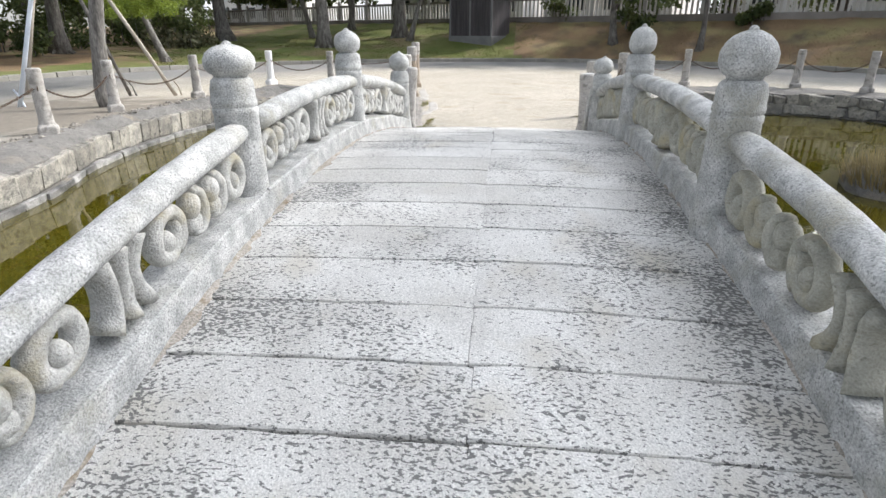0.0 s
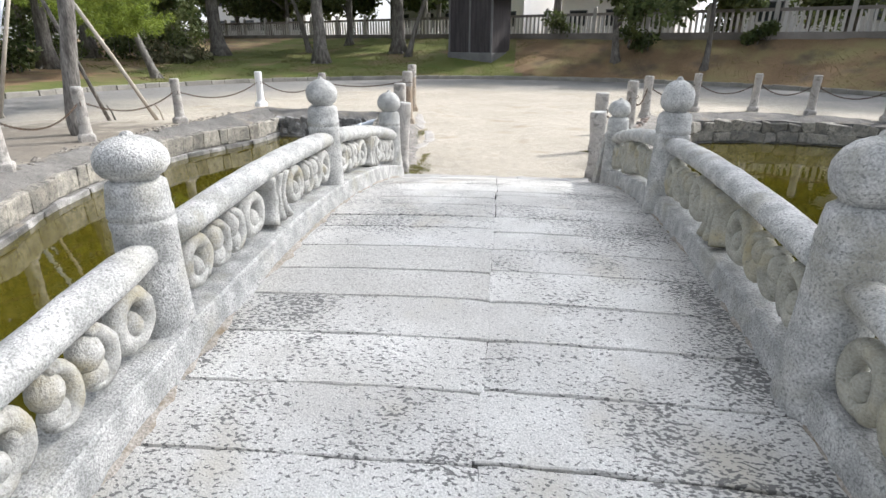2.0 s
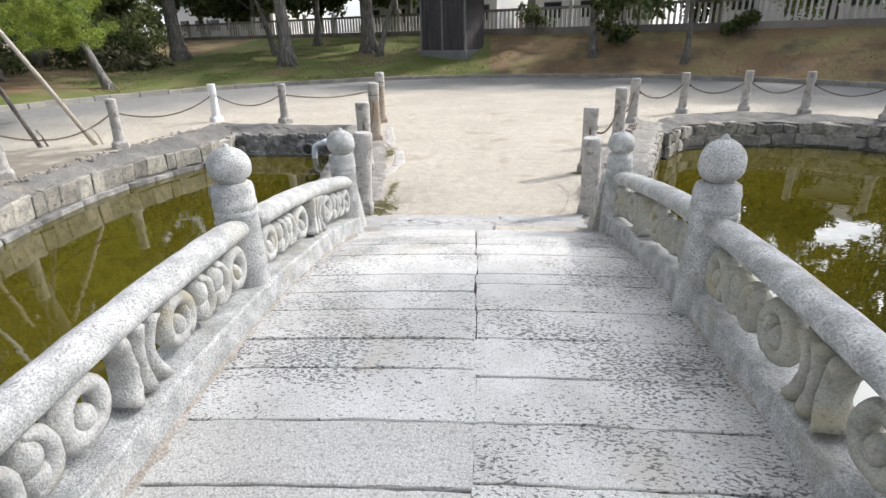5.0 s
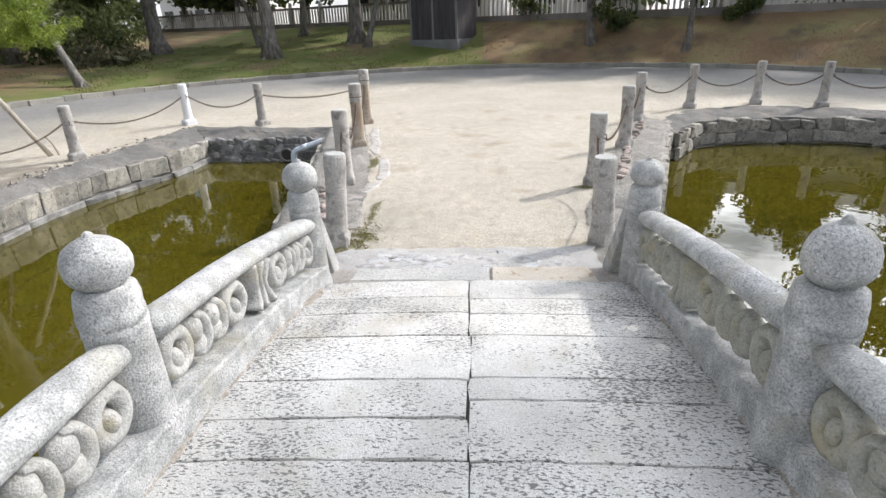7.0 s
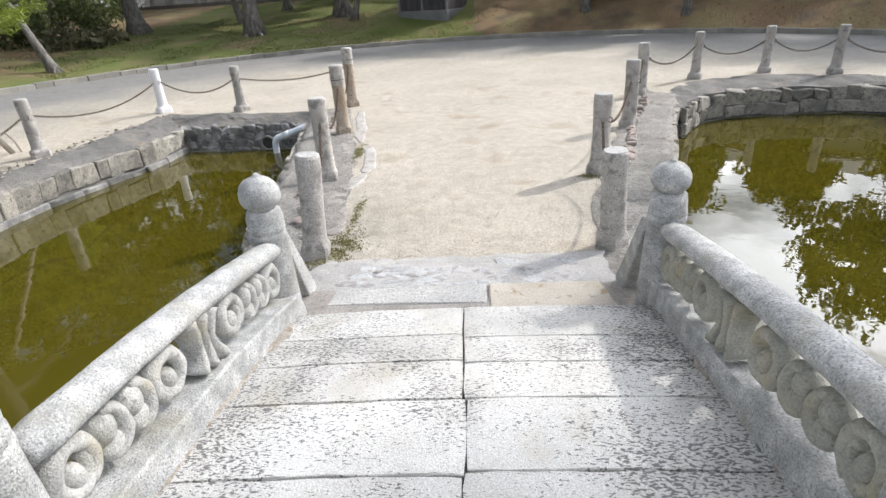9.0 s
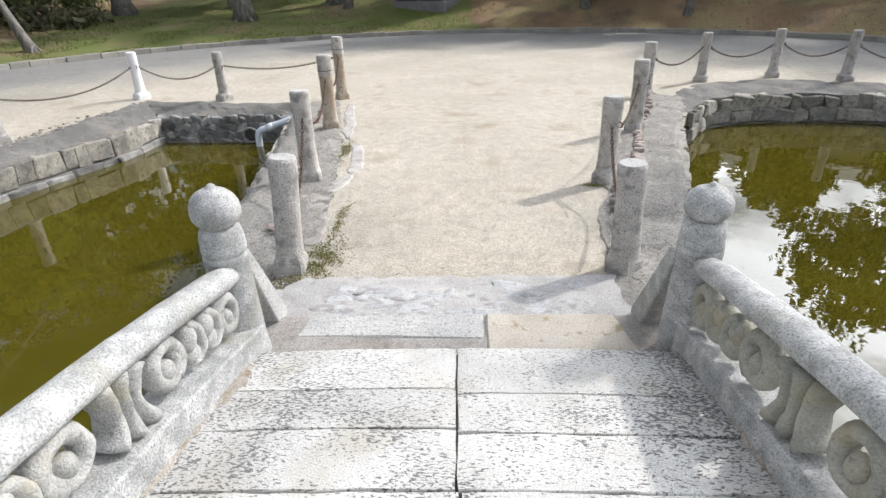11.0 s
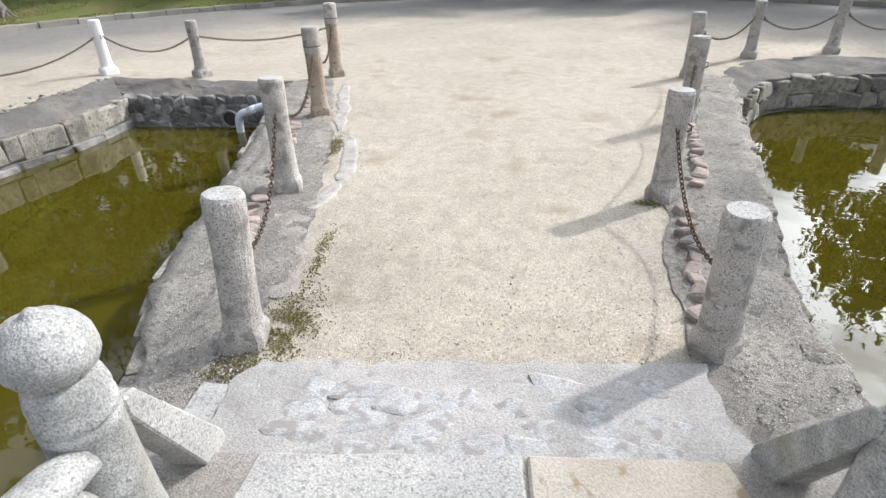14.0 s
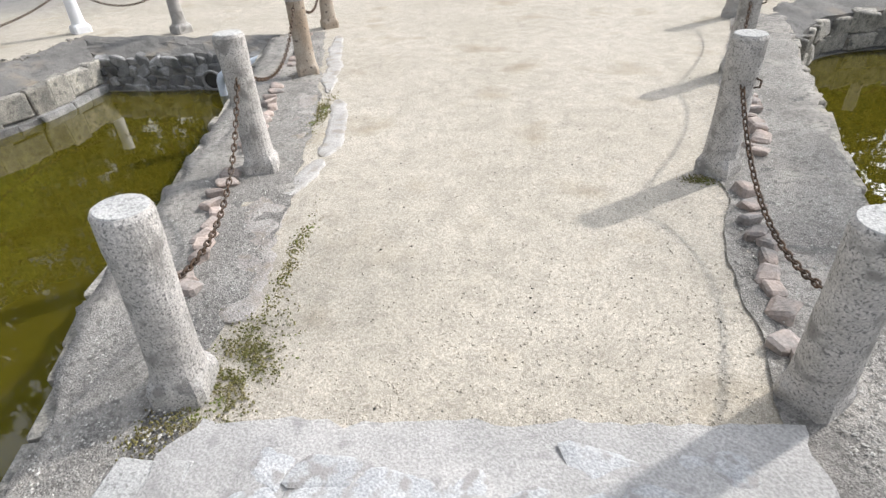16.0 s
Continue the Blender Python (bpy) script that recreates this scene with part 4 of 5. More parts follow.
# ---------------------------------------------------------------- leaves and trees
def leaf_mesh(name, centres, per, spread, size, mat, seed, slim=0.55, flat=0.75):
    """Many small leaves in clumps: centres are (x, y, z, radius)."""
    rng = np.random.default_rng(seed)
    verts, faces = [], []
    base = 0
    for cx, cy, cz, cr in centres:
        n = max(6, int(per))
        d = rng.normal(size=(n, 3))
        d /= np.linalg.norm(d, axis=1)[:, None]
        r = cr * rng.random(n)[:, None] ** 0.45 * spread
        p = np.array([cx, cy, cz]) + d * r * np.array([1, 1, flat])
        a = rng.normal(size=(n, 3))
        a /= np.linalg.norm(a, axis=1)[:, None]
        b = np.cross(a, rng.normal(size=(n, 3)))
        b /= np.linalg.norm(b, axis=1)[:, None] + 1e-6
        s = size * (0.6 + 0.8 * rng.random(n))[:, None]
        q = np.stack([p - a * s, p + b * s * slim, p + a * s, p - b * s * slim], 1).reshape(-1, 3)
        verts.append(q)
        idx = np.arange(n * 4).reshape(n, 4) + base
        faces.append(idx)
        base += n * 4
    v, f = np.concatenate(verts), np.concatenate(faces)
    me = bpy.data.meshes.new(name)
    me.from_pydata(v.tolist(), [], f.tolist())
    me.materials.append(mat)
    return me


def tree(x, y, z, h, r, lean, crown, label, seed, mat=None, limbs=7, bare=0.45, clump=1.2, per=70, leaf=0.16, wob=0.35):
    """A tapered trunk with root flare and limbs, and a crown of leaf clumps at the limbs' ends."""
    rnd = random.Random(seed)
    th = holder("tree", pose(x, y, z), label, "tree", "trees on the bank")
    bm = bmesh.new()
    path, rad = [], []
    n = 14
    for i in range(n + 1):
        u = i / n
        path.append(Vector((lean[0] * u * h + wob * math.sin(u * 5 + seed) * u, lean[1] * u * h + wob * math.cos(u * 4 + seed) * u, -0.15 + u * h)))
        flare = 1.0 + 0.8 * math.exp(-u * h * 2.2)
        rad.append(r * flare * (1 - 0.75 * u))
    add_tube(bm, path, rad, 12)
    tips = [(path[-1], crown)]
    for k in range(limbs):
        u = bare + (0.98 - bare) * (k + rnd.random()) / limbs
        j = min(n - 1, int(u * n))
        a = rnd.uniform(0, 2 * math.pi)
        ln = crown * rnd.uniform(0.8, 1.5) * (1.15 - 0.5 * u)
        s = path[j]
        lp = []
        for i in range(7):
            w = i / 6
            lp.append(s + Vector((math.cos(a) * ln * w, math.sin(a) * ln * w, ln * (0.35 * w + 0.15 * math.sin(w * 4 + k)))) + Vector((rnd.uniform(-.08, .08), rnd.uniform(-.08, .08), 0)) * ln * w)
        add_tube(bm, lp, [rad[j] * 0.45 * (1 - 0.85 * i / 6) + 0.012 for i in range(7)], 6)
        for w in (3, 5, 6):
            tips.append((lp[w], crown * rnd.uniform(0.45, 0.75)))
    for k in range(5):
        a = 2 * math.pi * k / 5 + seed
        root = [Vector((math.cos(a) * r * q, math.sin(a) * r * q, 0.25 - 0.16 * q)) for q in (0.6, 1.3, 2.0, 2.7)]
        add_tube(bm, root, [r * 0.45, r * 0.32, r * 0.2, r * 0.08], 6)
    roughen(bm, r * 0.12, 3.0, seed)
    part("trunk", bm, BARK, th, smooth=True)
    cl = []
    for p, q in tips:
        for _ in range(4):
            o = Vector((rnd.gauss(0, 0.5), rnd.gauss(0, 0.5), rnd.gauss(0.1, 0.28))) * q
            cl.append((p.x + o.x, p.y + o.y, p.z + o.z, clump * rnd.uniform(0.45, 0.9) * q / crown * 1.3))
    ob = new("crown", leaf_mesh("crown", cl, per, 1.0, leaf, mat or LEAF, seed))
    ob.parent = th
    return th


def bush(name, centres, label, mat, per, leaf, seed, category="shrub", slim=0.5):
    x, y, z = centres[0][:3]
    me = leaf_mesh(name, [(a - x, b - y, c - z, r) for a, b, c, r in centres], per, 1.0, leaf, mat, seed, slim)
    th = holder(name, pose(x, y, z), label, category)
    ob = new("foliage", me)
    ob.parent = th
    for k, (a, b, c, r) in enumerate(centres):
        bm = bmesh.new()
        add_tube(bm, [(a - x, b - y, c - z - r * 1.3), (a - x + 0.05, b - y, c - z - r * 0.3), (a - x, b - y + 0.06, c - z + r * 0.5)], [0.03, 0.022, 0.008], 5)
        part("stem", bm, BARK, th)
    return th


PINE_LABEL = "tall dark pine with a bare trunk on the bank"
tree(-10.1, 31.0, 0.62, 13.0, 0.36, (0.01, 0.02), 3.0, "tall pine with a straight grey trunk and spreading roots", 3, limbs=9, bare=0.42)
tree(-16.9, 33.0, 0.88, 12.0, 0.40, (-0.10, 0.02), 3.0, "old pine with a curved leaning trunk and bare roots", 5, limbs=9, bare=0.30, wob=0.6)
tree(-12.0, 34.8, 1.0, 8.0, 0.16, (-0.28, 0.0), 2.0, "thin leaning tree on the lawn", 7, limbs=6)
tree(-6.4, 34.5, 1.1, 12.0, 0.38, (0.02, 0.02), 2.8, "tall tree with a dark shaded trunk", 9, limbs=8)
tree(-5.6, 33.0, 0.92, 8.0, 0.15, (0.30, 0.0), 1.8, "thin dark leaning tree beside the shed", 11, limbs=5)
tree(-10.4, 38.0, 1.6, 9.0, 0.2, (0.03, 0.0), 2.0, "pale slender tree before the fence", 13, limbs=6, bare=0.3)
tree(9.0, 27.4, 0.58, 6.0, 0.13, (0.06, 0.02), 1.2, "slender tree on the brown earth bank", 15, limbs=7, bare=0.45)
tree(5.5, 29.8, 0.82, 8.0, 0.17, (-0.04, 0.02), 2.0, "dark evergreen tree with low branches on the bank", 17, limbs=9, bare=0.22)
tree(-14.9, 23.3, 0.22, 7.5, 0.15, (-0.42, 0.02), 1.8, "thin leaning pine near the kerb", 19, limbs=6, bare=0.35)
tree(17.5, 23.6, 0.9, 7.5, 0.26, (0.02, 0.02), 2.2, PINE_LABEL, 21, limbs=9, bare=0.25)
tree(21.0, 27.5, 2.0, 10.5, 0.34, (-0.06, 0.0), 2.9, PINE_LABEL, 24, limbs=9, bare=0.55)
tree(-20.5, 24.0, 0.6, 15.0, 0.30, (0.03, 0.0), 3.6, PINE_LABEL, 25, limbs=14, bare=0.20, clump=1.5)
tree(-23.0, 30.0, 0.8, 16.0, 0.34, (0.02, 0.0), 4.0, PINE_LABEL, 27, limbs=14, bare=0.16, clump=1.5)
tree(-22.0, 19.0, 0.3, 13.5, 0.26, (-0.05, 0.0), 3.2, PINE_LABEL, 29, limbs=13, bare=0.22, clump=1.5)
tree(-19.0, 15.0, 0.3, 14.5, 0.28, (-0.02, 0.0), 3.4, PINE_LABEL, 30, limbs=13, bare=0.25, clump=1.5)
rb = random.Random(77)
d_f = (FENCE_B - FENCE_A).normalized()
n_f = Vector((-d_f.y, d_f.x))
for k in range(26):
    p = FENCE_A + d_f * (66.0 * (k + 0.3 + 0.4 * rb.random()) / 26) + n_f * rb.uniform(2.0, 9.0)
    if -2.5 < p.x < 2.0 or 7.5 < p.x < 9.5 or (p.x > 2.0 and k % 2):
        continue
    # low trees right of here stand nearer the fence, added to shade the bank
    if 9.5 < p.x < 18.0:
        p -= n_f * 1.0
    tree(p.x, p.y, 2.0, rb.uniform(7, 12) if p.x < 9 else (rb.uniform(3.2, 4.4) if p.x < 12 else rb.uniform(5.0, 6.2)), rb.uniform(0.16, 0.28), (rb.uniform(-.06, .06), 0), rb.uniform(2.4, 3.2) if p.x < 9 else 1.3, "evergreen tree behind the stone fence", 40 + k, limbs=10, bare=0.28, per=70, leaf=0.2)

# a tall tree right of the pond, out of direct view, placed to shade the bridge
tree(15.0, 11.1, 0.0, 15.0, 0.38, (-0.04, 0.02), 3.8, "tall broad tree added beside the pond to shade the bridge", 26, limbs=14, bare=0.60, clump=1.5, per=60, leaf=0.16)
for k, (x, y) in enumerate([(-31, 46), (-34, 38), (-31, 30), (-29, 22), (-37, 52), (-27, 41), (-30, 14)]):
    tree(x, y, 1.6, 10 + k % 3, 0.24, (0.02, 0), 3.2, "dark evergreen tree at the back of the grounds", 90 + k, limbs=11, bare=0.05, per=80, leaf=0.22)

# near pine with its props
def near_pine():
    x, y = -7.98, 9.85
    th = holder("pine_tree", pose(x, y, 0), "leaning pine with scaly grey bark held up by poles", "tree", "trees on the bank")
    bm = bmesh.new()
    path = [Vector(p) for p in ((0.06, 0, -0.1), (0, 0, 0.15), (0.08, 0.0, 0.8), (0.17, 0.02, 1.5), (0.25, 0.1, 2.2), (0.20, 0.2, 3.0), (-0.1, 0.4, 4.2), (-0.2, 0.5, 5.6))]
    add_tube(bm, polyline(path, 0.25), 0.128, 12)
    for v in bm.verts:
        f = 1.18 - 0.10 * max(v.co.z, 0)
        c = Vector((0.11 * max(v.co.z, 0), 0.04 * max(v.co.z, 0), v.co.z))
        v.co = c + (v.co - c) * f if v.co.z < 2.2 else v.co
    for pts in ([(-0.06, 0.15, 2.6), (-0.5, 1.4, 3.0), (-0.9, 2.8, 3.1), (-1.2, 4.2, 2.9)], [(-0.10, 0.2, 2.9), (0.2, 1.2, 3.4), (0.6, 2.2, 3.3)], [(-0.15, 0.25, 3.4), (-2.0, 0.5, 3.9), (-3.2, 0.9, 3.8)], [(-0.3, 0.4, 4.4), (0.6, -0.6, 5.0), (1.6, -1.4, 5.1)]):
        pl = polyline(pts, 0.3)
        add_tube(bm, pl, [0.09 * (1 - 0.7 * i / len(pl)) for i in range(len(pl))], 8)
    roughen(bm, 0.02, 7.0, 3)
    part("trunk", bm, BARK, th, smooth=True)
    rnd = random.Random(4)
    cl = []
    for cx, cy, cz, s, k in ((-2.2, 5.2, 2.15, 1.0, 30), (-2.9, 4.6, 2.5, 1.0, 24), (-1.4, 3.6, 2.75, 0.9, 18), (-3.6, 6.6, 2.3, 1.1, 24), (0.5, 2.0, 3.6, 0.8, 14), (-3.0, 0.9, 4.0, 0.9, 16), (1.4, -1.3, 5.2, 0.9, 16), (-0.4, 0.5, 5.8, 1.2, 24), (-1.6, 1.6, 4.6, 1.0, 16)):
        for _ in range(k):
            cl.append((cx + rnd.gauss(0, 0.55) * s, cy + rnd.gauss(0, 0.55) * s, cz + rnd.gauss(0, 0.20) * s, rnd.uniform(0.15, 0.30)))
    ob = new("crown", leaf_mesh("crown", cl, 130, 1.0, 0.085, PINE, 8, 0.12))
    ob.parent = th
    ob["label"] = "bright yellow-green pine needles"


near_pine()


def prop_pole(a, b, r, mat, label):
    th = holder("prop_pole", pose(*a), label, "tree support", "poles holding up the pine")
    bm = bmesh.new()
    a, b = Vector(a), Vector(b)
    add_tube(bm, [Vector((0, 0, -0.06)), (b - a) * 0.5, b - a], [r, r * 0.95, r * 0.85], 9)
    part("pole", bm, mat, th, smooth=True)
    bm = bmesh.new()
    add_tube(bm, [Vector((0.10, 0.06, -0.05)), Vector((0.05, 0.02, 0.22)), Vector((-0.02, 0, 0.34))], [0.022, 0.02, 0.018], 7)
    part("stake", bm, mat, th)


prop_pole((-7.72, 12.0, 0), (-8.85, 11.4, 2.6), 0.045, POLE, "pale weathered pole leaning against the pine")
prop_pole((-8.75, 11.8, 0), (-8.80, 10.6, 2.6), 0.042, BARK, "dark weathered pole leaning against the pine")
prop_pole((-9.7, 9.6, 0), (-8.9, 10.3, 3.2), 0.045, PVC, "pale grey pole leaning against the pine")
prop_pole((-11.5, 11.8, 0), (-10.6, 12.2, 3.2), 0.045, POLE, "weathered pole under the pine's branch")

bush("shrub", [(-17.6 + 1.2 * math.sin(k * 2.1), 28.0 + 0.55 * k * 0.6, 0.75 + 0.35 * (k % 3) * 0.6, 0.75) for k in range(8)], "broad-leaved shrub with pale brownish-green leaves", SHRUB, 110, 0.16, 5)
for k, (x, y, s) in enumerate([(-20.5, 22.0, 0.8), (-22.0, 26.0, 1.0), (-19.0, 17.5, 0.6), (-20.5, 29.5, 0.9), (-24.0, 22.0, 1.2), (-21.0, 19.5, 0.9), (-23.5, 34.0, 1.2), (-20.2, 33.5, 0.9), (-26.0, 26.0, 1.8), (-25.5, 30.0, 1.8), (-23.0, 17.0, 1.6), (-24.0, 36.5, 1.7), (-21.0, 37.0, 1.3)]):
    z = mound(Vector((x, y)))
    bush("shrub", [(x + 0.8 * math.sin(j * 2.2 + k) * s, y + 0.7 * math.cos(j * 1.7) * s, z + 0.55 * s + 0.35 * (j % 3) * s, 0.8 * s) for j in range(7)], "dark shaded evergreen shrub under the trees", LEAF, 90, 0.13, 60 + k)
for k, (x, y, s) in enumerate([(6.6, 30.2, 0.8), (3.0, 33.6, 0.9), (17.5, 23.5, 1.3), (19.0, 21.0, 1.2), (11.5, 28.3, 0.6), (8.0, 34.5, 1.3), (11.5, 33.0, 1.0), (15.0, 30.5, 1.4), (18.5, 28.0, 1.6)]):
    z = mound(Vector((x, y)))
    bush("shrub", [(x + 0.7 * math.sin(j * 2.2 + k) * s, y + 0.5 * math.cos(j * 1.7) * s, z + 0.5 * s + 0.35 * (j % 3) * s, 0.7 * s) for j in range(6)], "dark evergreen shrub on the earth bank", LEAF, 80, 0.13, 80 + k)


# ---------------------------------------------------------------- shed and houses
def shed():
    th = holder("shed", pose(-1.46, 32.9, 0.78, 0, 0, -28), "small dark-boarded shed on a grey plinth with a tiled roof", "shed")
    bm = bmesh.new()
    add_box(bm, -1.42, 1.42, -1.15, 1.15, -0.3, 0.42, 0.02)
    part("plinth", bm, PLINTH, th)
    bm = bmesh.new()
    add_box(bm, -1.32, 1.32, -1.05, 1.05, 0.42, 3.45)
    part("wall", bm, SHED, th)
    for k in range(16):
        x = -1.30 + 2.60 * k / 15
        bm = bmesh.new()
        add_box(bm, x - 0.075, x + 0.075, -1.075, -1.045, 0.44, 3.40, 0.006)
        part("board", bm, SHED, th)
    for x in (-1.34, -0.02, 1.34):
        bm = bmesh.new()
        add_box(bm, x - 0.05, x + 0.05, -1.11, -1.03, 0.42, 3.45, 0.006)
        part("trim", bm, PLINTH, th)
    for s in (-1, 1):
        bm = bmesh.new()
        add_sheet(bm, [[(s * 2.0, -1.6, 3.15), (s * 2.0, 1.6, 3.15)], [(0, -1.6, 4.45), (0, 1.6, 4.45)]])
        bmesh.ops.solidify(bm, geom=list(bm.faces), thickness=0.12)
        part("roof", bm, ROOF, th)


shed()


def house(x, y, w, d, h, turn, label):
    th = holder("house", pose(x, y, 0, 0, 0, turn), label, "house", "houses beyond the fence")
    bm = bmesh.new()
    add_box(bm, -w / 2, w / 2, -d / 2, d / 2, 0, h)
    part("wall", bm, PLASTER, th)
    bm = bmesh.new()
    prof = [(-d / 2 - 0.6, h - 0.1), (0, h + 2.0), (d / 2 + 0.6, h - 0.1), (d / 2 + 0.6, h + 0.1), (0, h + 2.25), (-d / 2 - 0.6, h + 0.1)]
    a = [bm.verts.new((-w / 2 - 0.6, u, v)) for u, v in prof]
    b = [bm.verts.new((w / 2 + 0.6, u, v)) for u, v in prof]
    bm.faces.new((a[0], a[1], a[4], a[5]))
    bm.faces.new((a[1], a[2], a[3], a[4]))
    bm.faces.new((b[0], b[1], b[4], b[5]))
    bm.faces.new((b[1], b[2], b[3], b[4]))
    for k in range(6):
        bm.faces.new((a[k], a[(k + 1) % 6], b[(k + 1) % 6], b[k]))
    part("roof", bm, ROOF, th)
    n = int(w / 2.6)
    for lvl in (3.0, 5.8):
        if lvl + 1.4 > h:
            continue
        for k in range(n):
            cx = -w / 2 + w * (k + 0.5) / n
            bm = bmesh.new()
            add_box(bm, cx - 0.75, cx + 0.75, -d / 2 - 0.05, -d / 2 + 0.05, lvl, lvl + 1.2, 0.01)
            wd = part("window", bm, PLINTH, th)
            bm = bmesh.new()
            add_box(bm, cx - 0.68, cx + 0.68, -d / 2 - 0.065, -d / 2 - 0.055, lvl + 0.07, lvl + 1.13)
            part("pane", bm, GLASS_DARK, wd)


house(-3.0, 56.0, 14, 8, 7.5, -28, "white plastered house with dark windows behind trees")
house(22.0, 40.0, 12, 8, 7.0, -30, "white plastered house with dark windows behind trees")
house(-28.0, 72.0, 16, 9, 7.5, -25, "white plastered house with dark windows behind trees")
house(10.0, 50.0, 9, 7, 5.5, -30, "pale plastered house behind the stone fence")


# ---------------------------------------------------------------- chains
bm = bmesh.new()
pts = []
for k in range(16):
    a = 2 * math.pi * k / 16
    pts.append((0.0, 0.026 * math.cos(a) + (0.008 if math.cos(a) > 0 else -0.008), 0.014 * math.sin(a)))
pts.append(pts[0])
add_tube(bm, pts, 0.0055, 5, 1.0, False)
LINK = mesh_of(bm, "link", IRON, True)


def chain(a, b, za, zb, sag, label="rusty iron chain hanging between stone posts"):
    a, b = Vector((a[0], a[1], za)), Vector((b[0], b[1], zb))
    th = holder("chain", Matrix(), label, "chain", "chains between the posts")
    flat_d = (b - a).normalized()
    a, b = a + flat_d * 0.10, b - flat_d * 0.10
    line = []
    for i in range(201):
        u = i / 200
        p = a.lerp(b, u)
        p.z -= 4 * sag * u * (1 - u)
        line.append(p)
    dist, nxt, k = 0.0, 0.0, 0
    for p, q in zip(line, line[1:]):
        seg = (q - p).length
        while nxt <= dist + seg:
            pos = p.lerp(q, (nxt - dist) / seg)
            t = (q - p).normalized()
            rot = t.to_track_quat("Y", "Z").to_matrix().to_4x4() @ Matrix.Rotation(math.pi / 2 * (k % 2) + 0.4, 4, "Y")
            ob = new("link", LINK)
            ob.parent = th
            ob.matrix_basis = Matrix.Translation(pos) @ rot
            nxt += 0.052
            k += 1
        dist += seg


for rowp, sag in ((CAUSE_POSTS_L, 0.30), (CAUSE_POSTS_R, 0.26), (BANK_L, 0.24), (BANK_R, 0.22)):
    for p, q in zip(rowp, rowp[1:]):
        low = rowp in (CAUSE_POSTS_L, CAUSE_POSTS_R)
        chain(p, q, p[2] * (0.50 if low and p is rowp[0] else 0.70), q[2] * 0.70, sag)
chain(BANK_L[-1], CAUSE_POSTS_L[-1], 0.66, 0.78, 0.12)
chain(CAUSE_POSTS_R[-1], BANK_R[0], 0.70, 0.70, 0.24)


# ---------------------------------------------------------------- drain pipe in the inlet
th = holder("drain_pipe", Matrix(), "grey plastic drain pipe bent down towards the water", "pipe")
bm = bmesh.new()
add_tube(bm, polyline([(-2.75, 13.45, -0.06), (-3.10, 13.40, -0.14), (-3.48, 13.38, -0.26), (-3.60, 13.38, -0.30), (-3.66, 13.37, -0.38), (-3.67, 13.36, -0.66)], 0.05), 0.062, 14)
part("pipe", bm, PVC, th, smooth=True)
bm = bmesh.new()
add_tube(bm, [(-3.36, 13.385, -0.222), (-3.48, 13.38, -0.26)], 0.072, 14)
part("collar", bm, PVC, th, smooth=True)
th = holder("culvert_pipe", Matrix(), "round dark culvert pipe end in the rubble wall", "pipe")
bm = bmesh.new()
ringp = []
for k in range(25):
    a = 2 * math.pi * k / 24
    ringp.append((-3.88 + 0.13 * math.cos(a), 13.56, -0.43 + 0.13 * math.sin(a)))
add_tube(bm, ringp, 0.022, 6, 1.0, False)
part("rim", bm, WET_STONE, th, smooth=True)
# a solid near-black plug stands for the shade inside the pipe
bm = bmesh.new()
add_tube(bm, [(-3.88, 13.58, -0.43), (-3.88, 13.95, -0.43)], 0.122, 20)
part("bore", bm, DARK_FILL, th)


# ---------------------------------------------------------------- dry clump by the water
rng = random.Random(12)
th = holder("grass_clump", pose(5.3, 6.9, WATER_Z), "dry yellow grass tuft on a mossy rock in the pond", "grass clump")
bm = bmesh.new()
bmesh.ops.create_icosphere(bm, subdivisions=3, radius=0.6, matrix=Matrix.Diagonal((1.0, 1.1, 0.55, 1)))
roughen(bm, 0.12, 2.5, 3)
part("rock", bm, MORTAR, th)
verts, faces = [], []
for k in range(1500):
    a, rr = rng.uniform(0, 2 * math.pi), 0.62 * rng.random() ** 0.5
    bx, by = math.cos(a) * rr, math.sin(a) * rr
    bz = 0.30 * (1 - (rr / 0.75) ** 2)
    ln, o = rng.uniform(0.2, 0.42), rng.uniform(0.1, 0.6)
    tip = (bx + math.cos(a) * ln * o, by + math.sin(a) * ln * o, bz + ln * (1 - 0.4 * o))
    w = 0.008
    i = len(verts)
    verts += [(bx - w * math.sin(a), by + w * math.cos(a), bz), (bx + w * math.sin(a), by - w * math.cos(a), bz), tip]
    faces.append((i, i + 1, i + 2))
me = bpy.data.meshes.new("blades")
me.from_pydata(verts, [], faces)
me.materials.append(DRY)
ob = new("dry_grass", me)
ob.parent = th


# ---------------------------------------------------------------- lawn tufts, pebbles, moss
def scatter_tufts(name, count, where, size, mat, label, seed):
    rng = random.Random(seed)
    verts, faces = [], []
    done = 0
    while done < count:
        p = where(rng)
        if p is None:
            continue
        done += 1
        for _ in range(3):
            a, ln = rng.uniform(0, 2 * math.pi), size * rng.uniform(0.5, 1.3)
            w = ln * 0.14
            i = len(verts)
            o = rng.uniform(0.1, 0.7)
            bx, by, bz = p[0] + rng.uniform(-1, 1) * size * 0.5, p[1] + rng.uniform(-1, 1) * size * 0.5, p[2]
            verts += [(bx - w * math.sin(a), by + w * math.cos(a), bz - 0.01), (bx + w * math.sin(a), by - w * math.cos(a), bz - 0.01), (bx + math.cos(a) * ln * o, by + math.sin(a) * ln * o, bz + ln)]
            faces.append((i, i + 1, i + 2))
    me = bpy.data.meshes.new(name)
    me.from_pydata(verts, [], faces)
    me.materials.append(mat)
    return tagged(new(name, me), label, "grass", kind="stuff")


